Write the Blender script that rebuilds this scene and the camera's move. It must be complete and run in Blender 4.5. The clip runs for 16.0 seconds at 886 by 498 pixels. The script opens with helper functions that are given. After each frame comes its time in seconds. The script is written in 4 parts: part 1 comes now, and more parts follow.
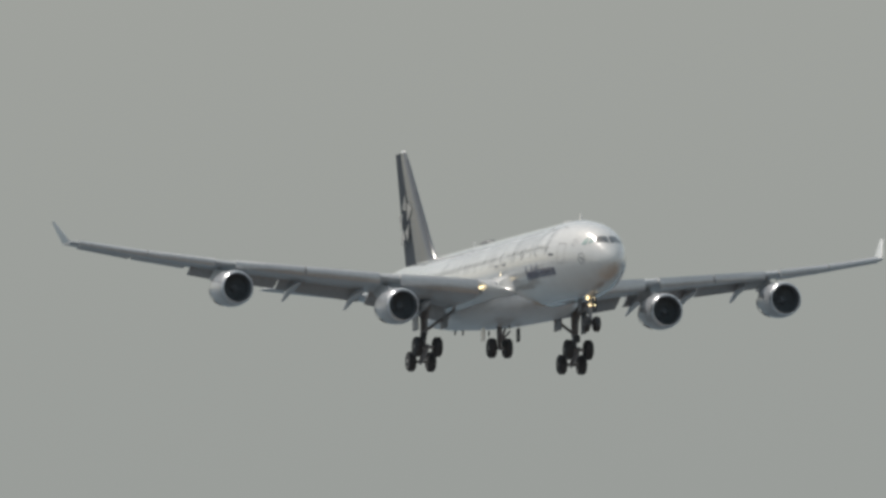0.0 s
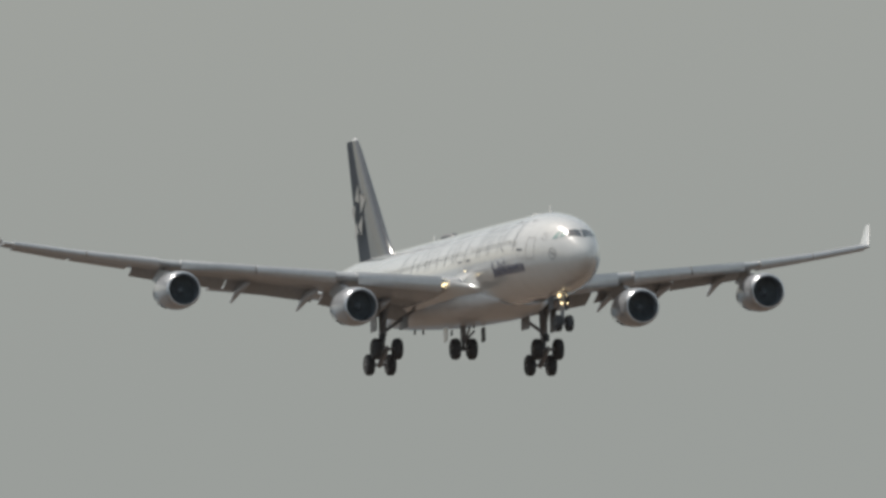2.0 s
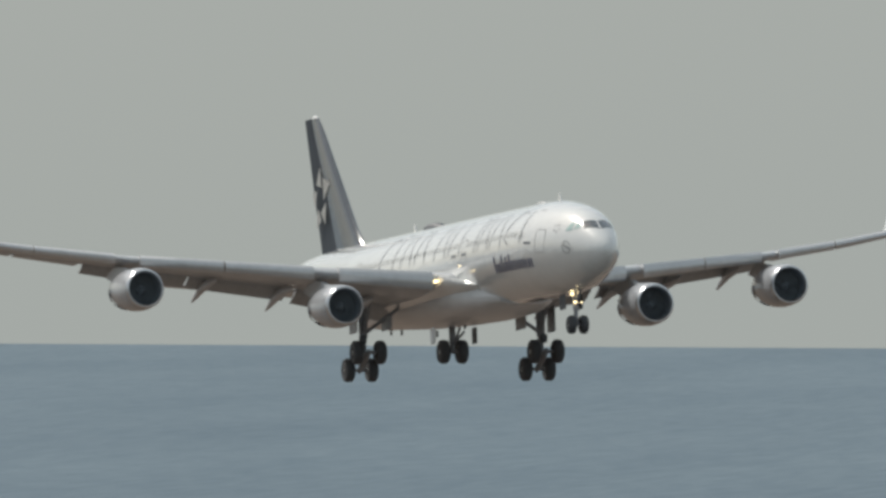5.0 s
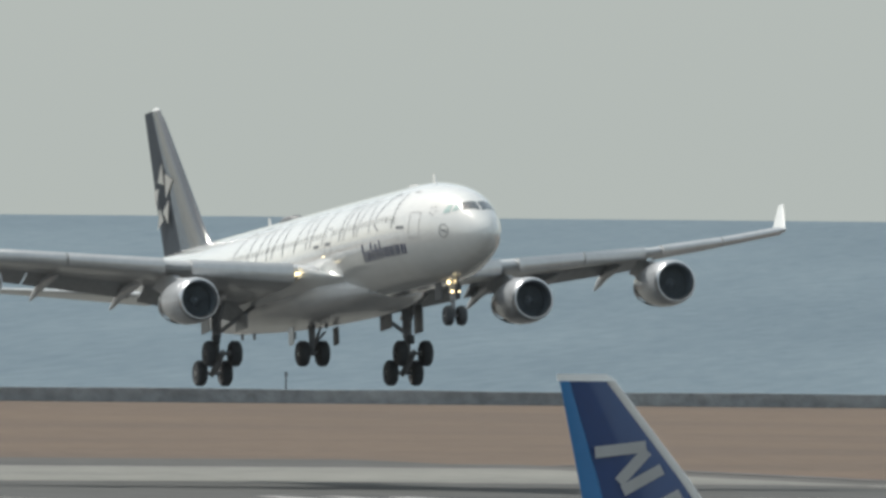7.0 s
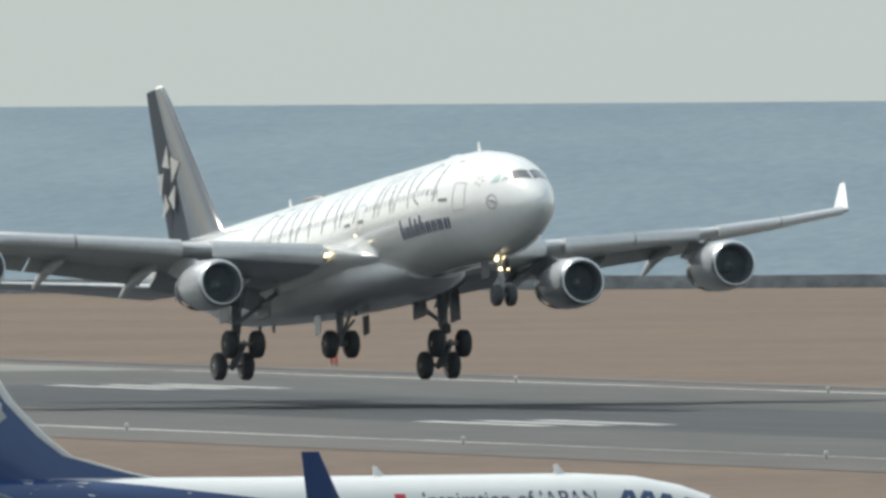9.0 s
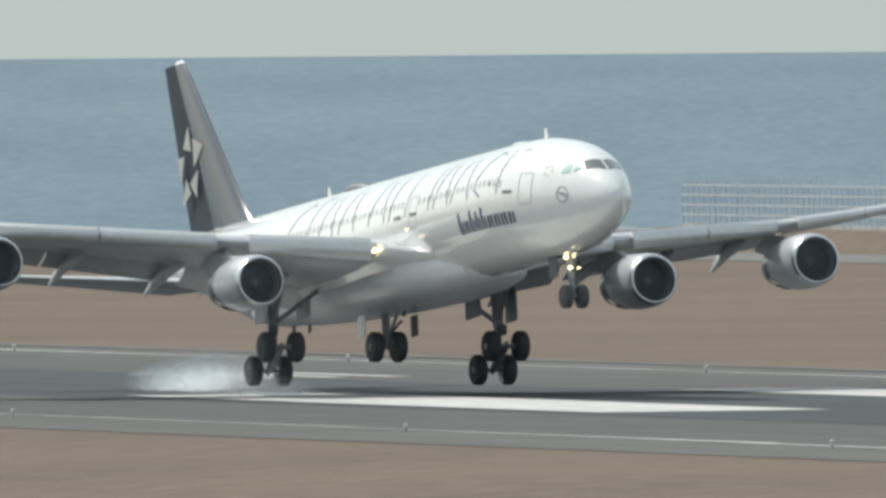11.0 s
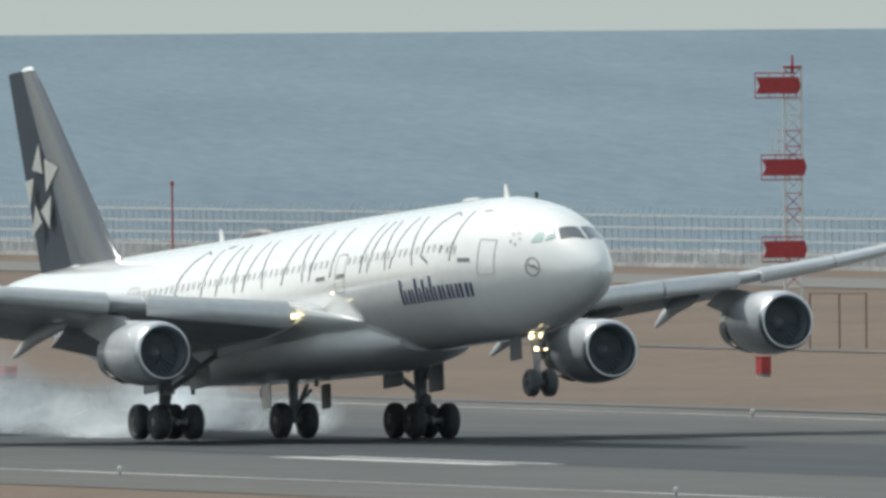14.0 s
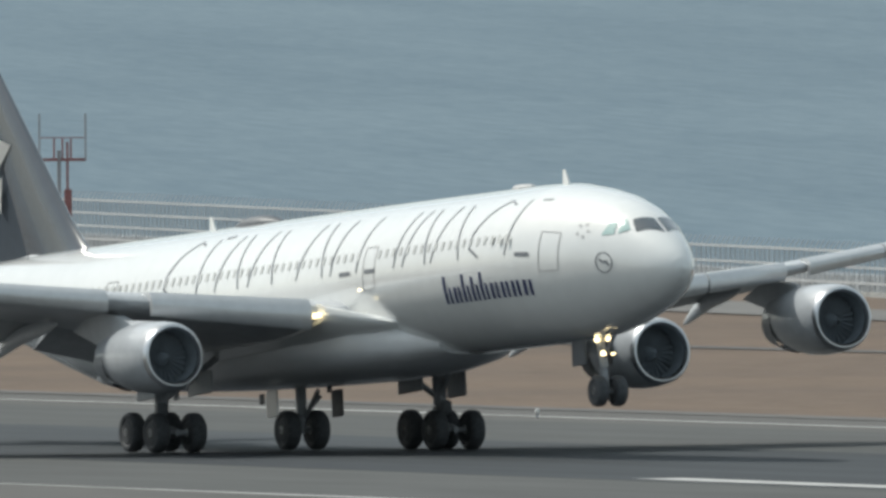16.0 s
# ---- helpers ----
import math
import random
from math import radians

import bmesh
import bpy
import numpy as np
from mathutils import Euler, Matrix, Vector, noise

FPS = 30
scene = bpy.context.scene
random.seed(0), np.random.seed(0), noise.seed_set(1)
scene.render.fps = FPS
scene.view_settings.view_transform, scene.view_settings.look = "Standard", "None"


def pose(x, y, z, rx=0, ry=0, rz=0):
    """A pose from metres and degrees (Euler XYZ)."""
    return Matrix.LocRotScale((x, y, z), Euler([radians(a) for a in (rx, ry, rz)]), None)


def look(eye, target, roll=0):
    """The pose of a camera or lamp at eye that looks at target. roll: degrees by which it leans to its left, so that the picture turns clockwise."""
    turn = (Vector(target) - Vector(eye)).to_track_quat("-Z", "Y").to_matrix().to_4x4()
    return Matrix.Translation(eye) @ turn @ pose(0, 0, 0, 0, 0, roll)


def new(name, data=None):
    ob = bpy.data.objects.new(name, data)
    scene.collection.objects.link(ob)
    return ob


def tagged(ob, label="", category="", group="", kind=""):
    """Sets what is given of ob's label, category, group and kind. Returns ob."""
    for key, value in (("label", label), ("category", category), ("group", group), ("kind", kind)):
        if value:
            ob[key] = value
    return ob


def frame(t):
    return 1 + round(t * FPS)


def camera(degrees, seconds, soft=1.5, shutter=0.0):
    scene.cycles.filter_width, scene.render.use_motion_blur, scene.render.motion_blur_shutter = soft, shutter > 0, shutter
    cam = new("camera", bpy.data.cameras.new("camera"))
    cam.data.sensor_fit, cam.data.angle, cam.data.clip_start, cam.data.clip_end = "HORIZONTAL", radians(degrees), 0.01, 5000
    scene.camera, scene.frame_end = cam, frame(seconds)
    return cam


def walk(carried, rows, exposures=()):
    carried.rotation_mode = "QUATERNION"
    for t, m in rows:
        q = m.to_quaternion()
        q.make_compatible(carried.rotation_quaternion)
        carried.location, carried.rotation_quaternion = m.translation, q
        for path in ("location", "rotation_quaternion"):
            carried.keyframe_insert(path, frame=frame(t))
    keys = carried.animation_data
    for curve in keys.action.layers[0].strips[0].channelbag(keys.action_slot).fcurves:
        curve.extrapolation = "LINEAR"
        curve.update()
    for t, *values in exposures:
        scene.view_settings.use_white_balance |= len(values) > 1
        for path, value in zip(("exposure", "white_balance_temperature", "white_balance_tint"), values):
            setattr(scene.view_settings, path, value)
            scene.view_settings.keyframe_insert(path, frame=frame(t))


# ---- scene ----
cam = camera(1.48435, 16.0, soft=3.2, shutter=0.0)
EYE = (0.0, -427.76, 19.33)
# seconds, azimuth, elevation, roll in degrees
CAMERA_ROWS = [
    (0, 169.5643, 0.4187, -0.186),
    (0.5, 169.3906, 0.3857, -0.169),
    (1, 169.2050, 0.3499, -0.211),
    (1.5, 169.0141, 0.3114, -0.266),
    (2, 168.7858, 0.2693, -0.167),
    (2.5, 168.5644, 0.2289, -0.042),
    (3, 168.3537, 0.1926, 0.012),
    (5.5, 167.1876, -0.0502, 0.407),
    (6, 166.8533, -0.1111, 0.491),
    (6.5, 166.4957, -0.1763, 0.562),
    (7, 166.1983, -0.2087, 0.499),
    (7.5, 165.9193, -0.2567, 0.101),
    (8, 165.6406, -0.3154, -0.028),
    (8.5, 165.3394, -0.3606, -0.209),
    (9, 165.0219, -0.3997, -0.390),
    (11.5, 163.2788, -0.4922, -0.489),
    (12, 162.8614, -0.4987, -0.511),
    (12.5, 162.3709, -0.4866, -0.497),
    (13, 161.8851, -0.4931, -0.276),
    (13.5, 161.3900, -0.5104, -0.348),
    (14, 160.8376, -0.5205, -0.451),
    (14.5, 160.2793, -0.5351, -0.483),
    (15, 159.7808, -0.5556, -0.569),
    (15.5, 159.2234, -0.5772, -0.476),
    (16, 158.6358, -0.5954, -0.383),
]
# seconds, x, height, heading, pitch, bank
AIRLINER_ROWS = [
    (0, -2301.43, 28.904, 4.28, 4.775, -1.243),
    (0.5, -2263.98, 27.306, 4.16, 4.882, -0.967),
    (1, -2226.41, 25.706, 4.04, 4.905, -0.500),
    (1.5, -2188.71, 24.098, 3.96, 4.883, -0.074),
    (2, -2150.91, 22.491, 3.86, 4.902, -0.300),
    (2.5, -2112.99, 20.871, 3.94, 4.938, -0.617),
    (3, -2075.01, 19.251, 4.02, 4.989, -0.472),
    (5.5, -1884.50, 11.176, 4.39, 5.154, 0.713),
    (6, -1846.39, 9.390, 4.34, 5.539, 0.630),
    (6.5, -1808.31, 7.694, 4.29, 6.075, 0.426),
    (7, -1770.21, 6.338, 4.26, 6.429, 0.441),
    (7.5, -1732.18, 5.178, 4.22, 6.563, 0.781),
    (8, -1694.16, 4.145, 4.18, 6.579, 0.466),
    (8.5, -1656.22, 3.216, 4.15, 6.820, 0.193),
    (9, -1618.37, 2.297, 4.12, 7.177, -0.263),
    (11.5, -1431.02, 1.328, 3.59, 6.567, -0.551),
    (12, -1394.27, 1.166, 3.73, 5.711, -0.773),
    (12.5, -1357.65, 0.919, 3.82, 4.762, -0.567),
    (13, -1321.30, 0.498, 3.88, 4.855, -0.245),
    (13.5, -1284.87, 0.026, 3.76, 5.264, -0.332),
    (14, -1248.67, 0.045, 3.65, 5.137, -0.409),
    (14.5, -1212.71, 0.033, 3.61, 5.079, -0.716),
    (15, -1176.96, 0.020, 3.66, 4.952, -0.301),
    (15.5, -1141.77, 0.020, 3.84, 5.092, -0.161),
    (16, -1107.09, 0.020, 4.16, 4.979, -0.174),
]
EXPOSURES = [(0.0, -0.42, 6500, 11), (3.0, -0.36, 6500, 11), (5.5, -0.11, 6450, 9), (7.0, 0.12, 6400, 8), (9.0, 0.38, 6330, 7), (11.5, 0.32, 6260, 6), (12.5, 0.35, 6220, 6), (14.0, 0.26, 6240, 6), (16.0, 0.15, 6270, 6)]
SKY_STRENGTH, HAZE, HAZE_COLOUR = 0.108, 0.55, (6.3, 6.9, 6.7, 1)
SUN_STRENGTH = 3.15
RIPPLE_SHADE, RIPPLE_SHEEN, SEA_SPEC, SEA_EDGE = (0.068, 0.11, 0.146), (0.128, 0.178, 0.214), 0.22, 5.75
# x0, x1, y0, y1 of the painted bars
MARKS = [(-1719, -1694, y, y + 1.3) for y in (-15.5, -12.0, -8.5, 10.5, 13.4, 16.3)] + [(-1553, -1530, y, y + 1.3) for y in (-14.0, -11.2, -8.4, 12.0, 15.0, 18.0)] + [ (-1474, -1400, -10.5, 0.0), (-1471, -1372, 14.5, 22.5),
         (-1207, -1182, -15.4, -14.0), (-1207, -1182, -13.0, -12.3), (-1216, -1190, 13.8, 15.0), (-1046, -1018, -12.0, -10.2), (-1046, -1018, 13.8, 15.0)]
# start and end, height, rails, base
FENCES = [((-2213, 238), (-2149.5, 238), 2.95, 4, 1.25), ((-2147.5, 238), (-1800, 240), 3.1, 4, 0.0), ((-1800, 240), (-1627, 206.5), 3.05, 4, 0.0), ((-1625, 206.1), (-1380, 158.6), 2.2, 3, 0.0)]
GLIDE, FRAME = (-1609.2, 150, 0.0, 13.1, 72), (-1526.9, 150, 0.0, 8.8, 70)
# x, y, height, red
POLES = [(-1706, 150, 6.4, True), (-1648, 150, 6.1, False), (-1586, 150, 4.3, True), (-1572.6, 150, 2.9, False), (-2294, 124.7, 1.9, False), (-2273, 178.4, 1.9, False), (-2299, 65.4, 1.9, False)]
# x, y, width, depth, height, kind
CRATES = [(-1435.0, 50.2, 1.5, 0.7, 0.42, "o"), (-1433, 58.5, 1.4, 0.7, 0.45, "o"), (-1435, 67.5, 1.4, 0.7, 0.45, "o"), (-1461, 116, 2.1, 1.6, 1.15, "r"), (-1411.6, 77.6, 0.55, 0.5, 0.75, "r"), (-1800.6, 47.9, 0.16, 0.16, 0.5, "o"), (-1804.2, 48.6, 0.16, 0.16, 0.5, "o")]
PARKED_AT = pose(-1156.3, -106.9, -2.3, 0, 0, 96.5)
# seconds, height, tilt of the bogies
BOGIE_ROWS = [(0.0, 0.2, 26), (11.5, 0.2, 26), (12.0, 0.22, 25), (12.5, 0.25, 22), (13.0, 0.42, 6), (13.4, 0.69, -5), (16.0, 0.69, -5)]
# seconds, x, y, length, height of each shred of smoke
SMOKES = [(11.25, -1450, -5, 8, 0.9), (11.15, -1457, -5, 9, 1.1), (11.05, -1465, -4.8, 10, 1.3), (10.95, -1473, -4.6, 11, 1.5), (10.85, -1482, -4.2, 12, 1.6), (10.8, -1492, -4, 12, 1.4), (11.0, -1468, 5.3, 12, 0.9),
          (13.3, -1294, -5.3, 7, 1.2), (13.35, -1289, -5.3, 6, 1.1), (13.35, -1291, 0, 7, 1.2), (13.35, -1294, 5.3, 8, 1.2), (13.6, -1275, -5, 9, 2.9), (13.65, -1267, -5, 8, 2.5), (13.5, -1283, -5, 10, 3.2), (13.55, -1290, -4.5, 10, 2.6), (13.6, -1277, 5, 10, 2.5), (13.7, -1267, 4.5, 9, 1.6), (13.8, -1259, -5, 8, 1.4)]
TUFTS = [(-1394.5, 84.0), (-1394.0, 84.4), (-1392.1, 85.7), (-1390.5, 86.9), (-1389.8, 87.4)]


def direction(azimuth, elevation):
    a, e = radians(azimuth), radians(elevation)
    return Vector((math.cos(a) * math.cos(e), math.sin(a) * math.cos(e), math.sin(e)))


walk(cam, [(t, look(EYE, Vector(EYE) + direction(a, e) * 1000, roll)) for t, a, e, roll in CAMERA_ROWS], EXPOSURES)

# ---- light ----
SUN = Vector((-0.56, -0.36, 0.75)).normalized()
world = bpy.data.worlds.new("hazy_sky")
scene.world = world
world.use_nodes = True
wn, wl = world.node_tree.nodes, world.node_tree.links
wn.clear()
sky = wn.new("ShaderNodeTexSky")
sky.sky_type, sky.sun_disc = "NISHITA", False
sky.sun_elevation, sky.sun_rotation = math.asin(SUN.z), math.atan2(SUN.x, SUN.y)
sky.dust_density, sky.air_density, sky.ozone_density = 4.0, 1.0, 1.0
haze = wn.new("ShaderNodeMix")
haze.data_type = "RGBA"
haze.inputs["Factor"].default_value = HAZE
haze.inputs["B"].default_value = HAZE_COLOUR
wl.new(sky.outputs[0], haze.inputs["A"])
back = wn.new("ShaderNodeBackground")
back.inputs[1].default_value = SKY_STRENGTH
wl.new(haze.outputs["Result"], back.inputs[0])
wl.new(back.outputs[0], wn.new("ShaderNodeOutputWorld").inputs[0])
sun_data = bpy.data.lights.new("sun", "SUN")
sun_data.energy, sun_data.angle, sun_data.color = SUN_STRENGTH, radians(2.0), (1.0, 0.95, 0.87)
sun = new("sun", sun_data)
sun.matrix_world = look((0, 0, 300), Vector((0, 0, 300)) - SUN)


# ---- materials ----
def material(name, colour, rough=0.5, metal=0.0, grain=0.0, size=1.0, second=None, bump=0.0, coat=0.0, alpha=1.0, emit=0.0, spec=0.5, stretch=(1, 1, 1), rand=0.0):
    """A principled surface with two scales of variation, at real-world size."""
    m = bpy.data.materials.new(name)
    m.use_nodes = True
    n, l = m.node_tree.nodes, m.node_tree.links
    b = n["Principled BSDF"]
    b.inputs["Roughness"].default_value, b.inputs["Metallic"].default_value = rough, metal
    b.inputs["Specular IOR Level"].default_value = spec
    b.inputs["Coat Weight"].default_value, b.inputs["Coat Roughness"].default_value = coat, 0.06
    b.inputs["Alpha"].default_value = alpha
    b.inputs["Base Color"].default_value = (*colour, 1)
    if emit:
        b.inputs["Emission Color"].default_value, b.inputs["Emission Strength"].default_value = (*colour, 1), emit
    if grain or second or bump:
        co = n.new("ShaderNodeTexCoord")
        mp = n.new("ShaderNodeMapping")
        mp.inputs["Scale"].default_value = stretch
        l.new(co.outputs["Object"], mp.inputs[0])
        fine, broad = n.new("ShaderNodeTexNoise"), n.new("ShaderNodeTexNoise")
        fine.inputs["Scale"].default_value, fine.inputs["Detail"].default_value = 3.0 / size, 6
        broad.inputs["Scale"].default_value, broad.inputs["Detail"].default_value = 0.22 / size, 4
        l.new(mp.outputs[0], fine.inputs[0])
        l.new(mp.outputs[0], broad.inputs[0])
        ramp = n.new("ShaderNodeMapRange")
        ramp.inputs["From Min"].default_value, ramp.inputs["From Max"].default_value = 0.35, 0.65
        l.new(broad.outputs[0], ramp.inputs[0])
        mix = n.new("ShaderNodeMix")
        mix.data_type = "RGBA"
        mix.inputs["A"].default_value = (*colour, 1)
        mix.inputs["B"].default_value = (*(second or [c * (1 - grain) for c in colour]), 1)
        l.new(ramp.outputs[0], mix.inputs["Factor"])
        gain = n.new("ShaderNodeMapRange")
        gain.inputs["From Min"].default_value, gain.inputs["From Max"].default_value = 0.3, 0.7
        gain.inputs["To Min"].default_value, gain.inputs["To Max"].default_value = 1 - grain, 1 + grain * 0.6
        l.new(fine.outputs[0], gain.inputs[0])
        mul = n.new("ShaderNodeVectorMath")
        mul.operation = "SCALE"
        l.new(mix.outputs["Result"], mul.inputs[0])
        l.new(gain.outputs[0], mul.inputs["Scale"])
        last = mul.outputs[0]
        if rand:
            info, vary = n.new("ShaderNodeObjectInfo"), n.new("ShaderNodeMapRange")
            vary.inputs["To Min"].default_value, vary.inputs["To Max"].default_value = 1 - rand, 1 + rand
            l.new(info.outputs["Random"], vary.inputs[0])
            more = n.new("ShaderNodeVectorMath")
            more.operation = "SCALE"
            l.new(last, more.inputs[0])
            l.new(vary.outputs[0], more.inputs["Scale"])
            last = more.outputs[0]
        l.new(last, b.inputs["Base Color"])
        if bump:
            bp = n.new("ShaderNodeBump")
            bp.inputs["Strength"].default_value, bp.inputs["Distance"].default_value = bump, 0.3 * size
            l.new(fine.outputs[0], bp.inputs["Height"])
            l.new(bp.outputs[0], b.inputs["Normal"])
    return m


WHITE = material("white_paint", (0.745, 0.752, 0.742), 0.2, grain=0.03, size=2.0, coat=1.0)
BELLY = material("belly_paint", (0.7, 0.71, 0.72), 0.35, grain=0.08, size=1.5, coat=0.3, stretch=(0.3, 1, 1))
WING = material("wing_grey", (0.5, 0.52, 0.54), 0.38, grain=0.08, size=1.5, coat=0.2)
SLAT = material("slat_metal", (0.62, 0.63, 0.64), 0.32, metal=0.5, grain=0.06, size=1.0)
FLAP = material("flap_grey", (0.4, 0.42, 0.44), 0.5, grain=0.12, size=1.0)
NACELLE = material("nacelle_paint", (0.45, 0.47, 0.495), 0.3, grain=0.08, size=1.0, coat=0.5)
LIP = material("polished_lip", (0.62, 0.63, 0.65), 0.3, metal=1.0)
DARK = material("dark_metal", (0.1, 0.108, 0.12), 0.5, grain=0.2, size=0.4)
INLET = material("inlet_lining", (0.22, 0.25, 0.28), 0.6, grain=0.12, size=0.4)
BLADE = material("fan_blade", (0.2, 0.225, 0.25), 0.6)
TYRE = material("tyre_rubber", (0.082, 0.087, 0.095), 0.75, grain=0.3, size=0.3)
RIM = material("wheel_rim", (0.5, 0.5, 0.5), 0.4, metal=0.3, grain=0.1, size=0.3)
STRUT = material("strut_grey", (0.3, 0.31, 0.33), 0.45, grain=0.15, size=0.4)
FINBLACK = material("fin_black", (0.045, 0.06, 0.08), 0.2, grain=0.06, size=2.0, coat=0.7)
# the fin's paint again, dulled: the rudder's lack of sky reflection is put in here
RUDDER = material("rudder_black", (0.042, 0.053, 0.068), 0.6, grain=0.1, size=1.0, spec=0.15)
FINGREY = material("fin_star_silver", (0.7, 0.7, 0.68), 0.35, grain=0.04, size=1.0)
LETTER = material("letter_grey", (0.16, 0.17, 0.19), 0.4)
NAVY = material("navy_paint", (0.03, 0.04, 0.12), 0.4)
LINE = material("panel_line", (0.42, 0.42, 0.42), 0.5)
PANE = material("cabin_pane", (0.5, 0.5, 0.48), 0.2, coat=0.6)
COCKPIT = material("cockpit_glass", (0.05, 0.068, 0.085), 0.08, coat=1.0)
SIDEGLASS = material("cockpit_side_glass", (0.35, 0.5, 0.48), 0.08, coat=1.0)
LAMP = material("landing_lamp", (1.0, 0.8, 0.45), 0.3, emit=3.5)
GRASS = material("dry_grass", (0.158, 0.121, 0.096), 0.95, grain=0.14, size=7.0, second=(0.134, 0.106, 0.088), bump=0.3, spec=0.1)
ASPHALT = material("runway_asphalt", (0.083, 0.084, 0.083), 0.85, grain=0.16, size=9.0, second=(0.072, 0.074, 0.074), stretch=(0.2, 1, 1), spec=0.2)
RUBBER = material("rubber_marked_asphalt", (0.036, 0.041, 0.048), 0.8, grain=0.25, size=8.0, second=(0.047, 0.053, 0.059), stretch=(0.06, 1, 1), spec=0.2)
SHOULDER = material("runway_shoulder", (0.115, 0.112, 0.108), 0.9, grain=0.15, size=9.0, stretch=(0.2, 1, 1), spec=0.15)
PAINT = material("marking_paint", (0.48, 0.475, 0.46), 0.75, grain=0.25, size=2.0, second=(0.4, 0.4, 0.39), stretch=(0.2, 1, 1))
WORN = material("worn_line_paint", (0.5, 0.5, 0.48), 0.8, grain=0.3, size=2.0, second=(0.34, 0.34, 0.33), stretch=(0.1, 1, 1))
TUFT = material("dark_dry_grass", (0.12, 0.09, 0.068), 0.95, grain=0.2, size=0.3)
STONE = material("seawall_stone", (0.33, 0.35, 0.365), 0.9, grain=0.25, size=3.0, second=(0.26, 0.275, 0.29), bump=0.4)
OVERRUN = material("overrun_asphalt", (0.095, 0.094, 0.093), 0.9, grain=0.2, size=9.0, second=(0.075, 0.076, 0.078), spec=0.15)
PAD = material("threshold_concrete", (0.23, 0.228, 0.21), 0.9, grain=0.2, size=8.0, second=(0.175, 0.175, 0.165), spec=0.15)
DRAIN = material("drain_grating", (0.07, 0.07, 0.072), 0.9, grain=0.3, size=4.0, second=(0.1, 0.095, 0.09), stretch=(0.2, 1, 1))
KERB = material("fence_base_concrete", (0.42, 0.42, 0.41), 0.9, grain=0.3, size=2.0, second=(0.27, 0.27, 0.26))
RAIL = material("fence_rail_zinc", (0.52, 0.53, 0.54), 0.5, metal=0.1, grain=0.08, size=1.0)
ROADGREY = material("service_road", (0.13, 0.125, 0.12), 0.9, grain=0.15, size=6.0)
GALV = material("galvanised_steel", (0.5, 0.52, 0.54), 0.5, metal=0.2, grain=0.1, size=1.0)
# distance haze put into both reds: toned down here, greyed further in the next
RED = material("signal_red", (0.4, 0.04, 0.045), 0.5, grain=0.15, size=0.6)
HAZYRED = material("hazy_red", (0.3, 0.13, 0.13), 0.6, grain=0.2, size=0.6)
OFFWHITE = material("mast_white", (0.6, 0.6, 0.58), 0.5, grain=0.1, size=0.6)
ORANGE = material("marker_orange", (0.55, 0.14, 0.09), 0.5, grain=0.1, size=0.5)
RUST = material("rusty_steel", (0.2, 0.13, 0.11), 0.7, grain=0.2, size=0.4)
POLE = material("dark_pole", (0.06, 0.06, 0.065), 0.6, grain=0.1, size=0.5)
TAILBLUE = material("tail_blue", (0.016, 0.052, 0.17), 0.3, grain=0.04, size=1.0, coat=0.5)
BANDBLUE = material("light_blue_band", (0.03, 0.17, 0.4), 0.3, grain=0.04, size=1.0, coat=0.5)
SUNRED = material("red_disc", (0.6, 0.03, 0.04), 0.4)


def smoke_material():
    """White smoke that thins out towards the rim of each shred."""
    m = bpy.data.materials.new("tyre_smoke")
    m.use_nodes = True
    n, l = m.node_tree.nodes, m.node_tree.links
    n.clear()
    white, glow_through, both = n.new("ShaderNodeBsdfDiffuse"), n.new("ShaderNodeBsdfTranslucent"), n.new("ShaderNodeMixShader")
    for node in (white, glow_through):
        node.inputs[0].default_value = (0.86, 0.92, 0.97, 1)
    l.new(white.outputs[0], both.inputs[1])
    l.new(glow_through.outputs[0], both.inputs[2])
    clear, veil, out = n.new("ShaderNodeBsdfTransparent"), n.new("ShaderNodeMixShader"), n.new("ShaderNodeOutputMaterial")
    l.new(clear.outputs[0], veil.inputs[1])
    l.new(both.outputs[0], veil.inputs[2])
    l.new(veil.outputs[0], out.inputs[0])
    uv, co = n.new("ShaderNodeUVMap"), n.new("ShaderNodeTexCoord")
    ball = n.new("ShaderNodeTexGradient")
    ball.gradient_type = "SPHERICAL"
    l.new(uv.outputs[0], ball.inputs[0])
    wisp = n.new("ShaderNodeTexNoise")
    wisp.inputs["Scale"].default_value, wisp.inputs["Detail"].default_value = 0.5, 4
    l.new(co.outputs["Object"], wisp.inputs[0])
    rng = n.new("ShaderNodeMapRange")
    rng.inputs["From Min"].default_value, rng.inputs["From Max"].default_value = 0.36, 0.68
    rng.inputs["To Min"].default_value, rng.inputs["To Max"].default_value = 0.42, 1.0
    l.new(wisp.outputs[0], rng.inputs[0])
    mul = n.new("ShaderNodeMath")
    mul.operation = "MULTIPLY"
    soft = n.new("ShaderNodeMath")
    soft.operation = "POWER"
    soft.inputs[1].default_value = 1.2
    l.new(ball.outputs["Fac"], soft.inputs[0])
    l.new(soft.outputs[0], mul.inputs[0])
    l.new(rng.outputs[0], mul.inputs[1])
    l.new(mul.outputs[0], veil.inputs[0])
    return m


SMOKE = smoke_material()


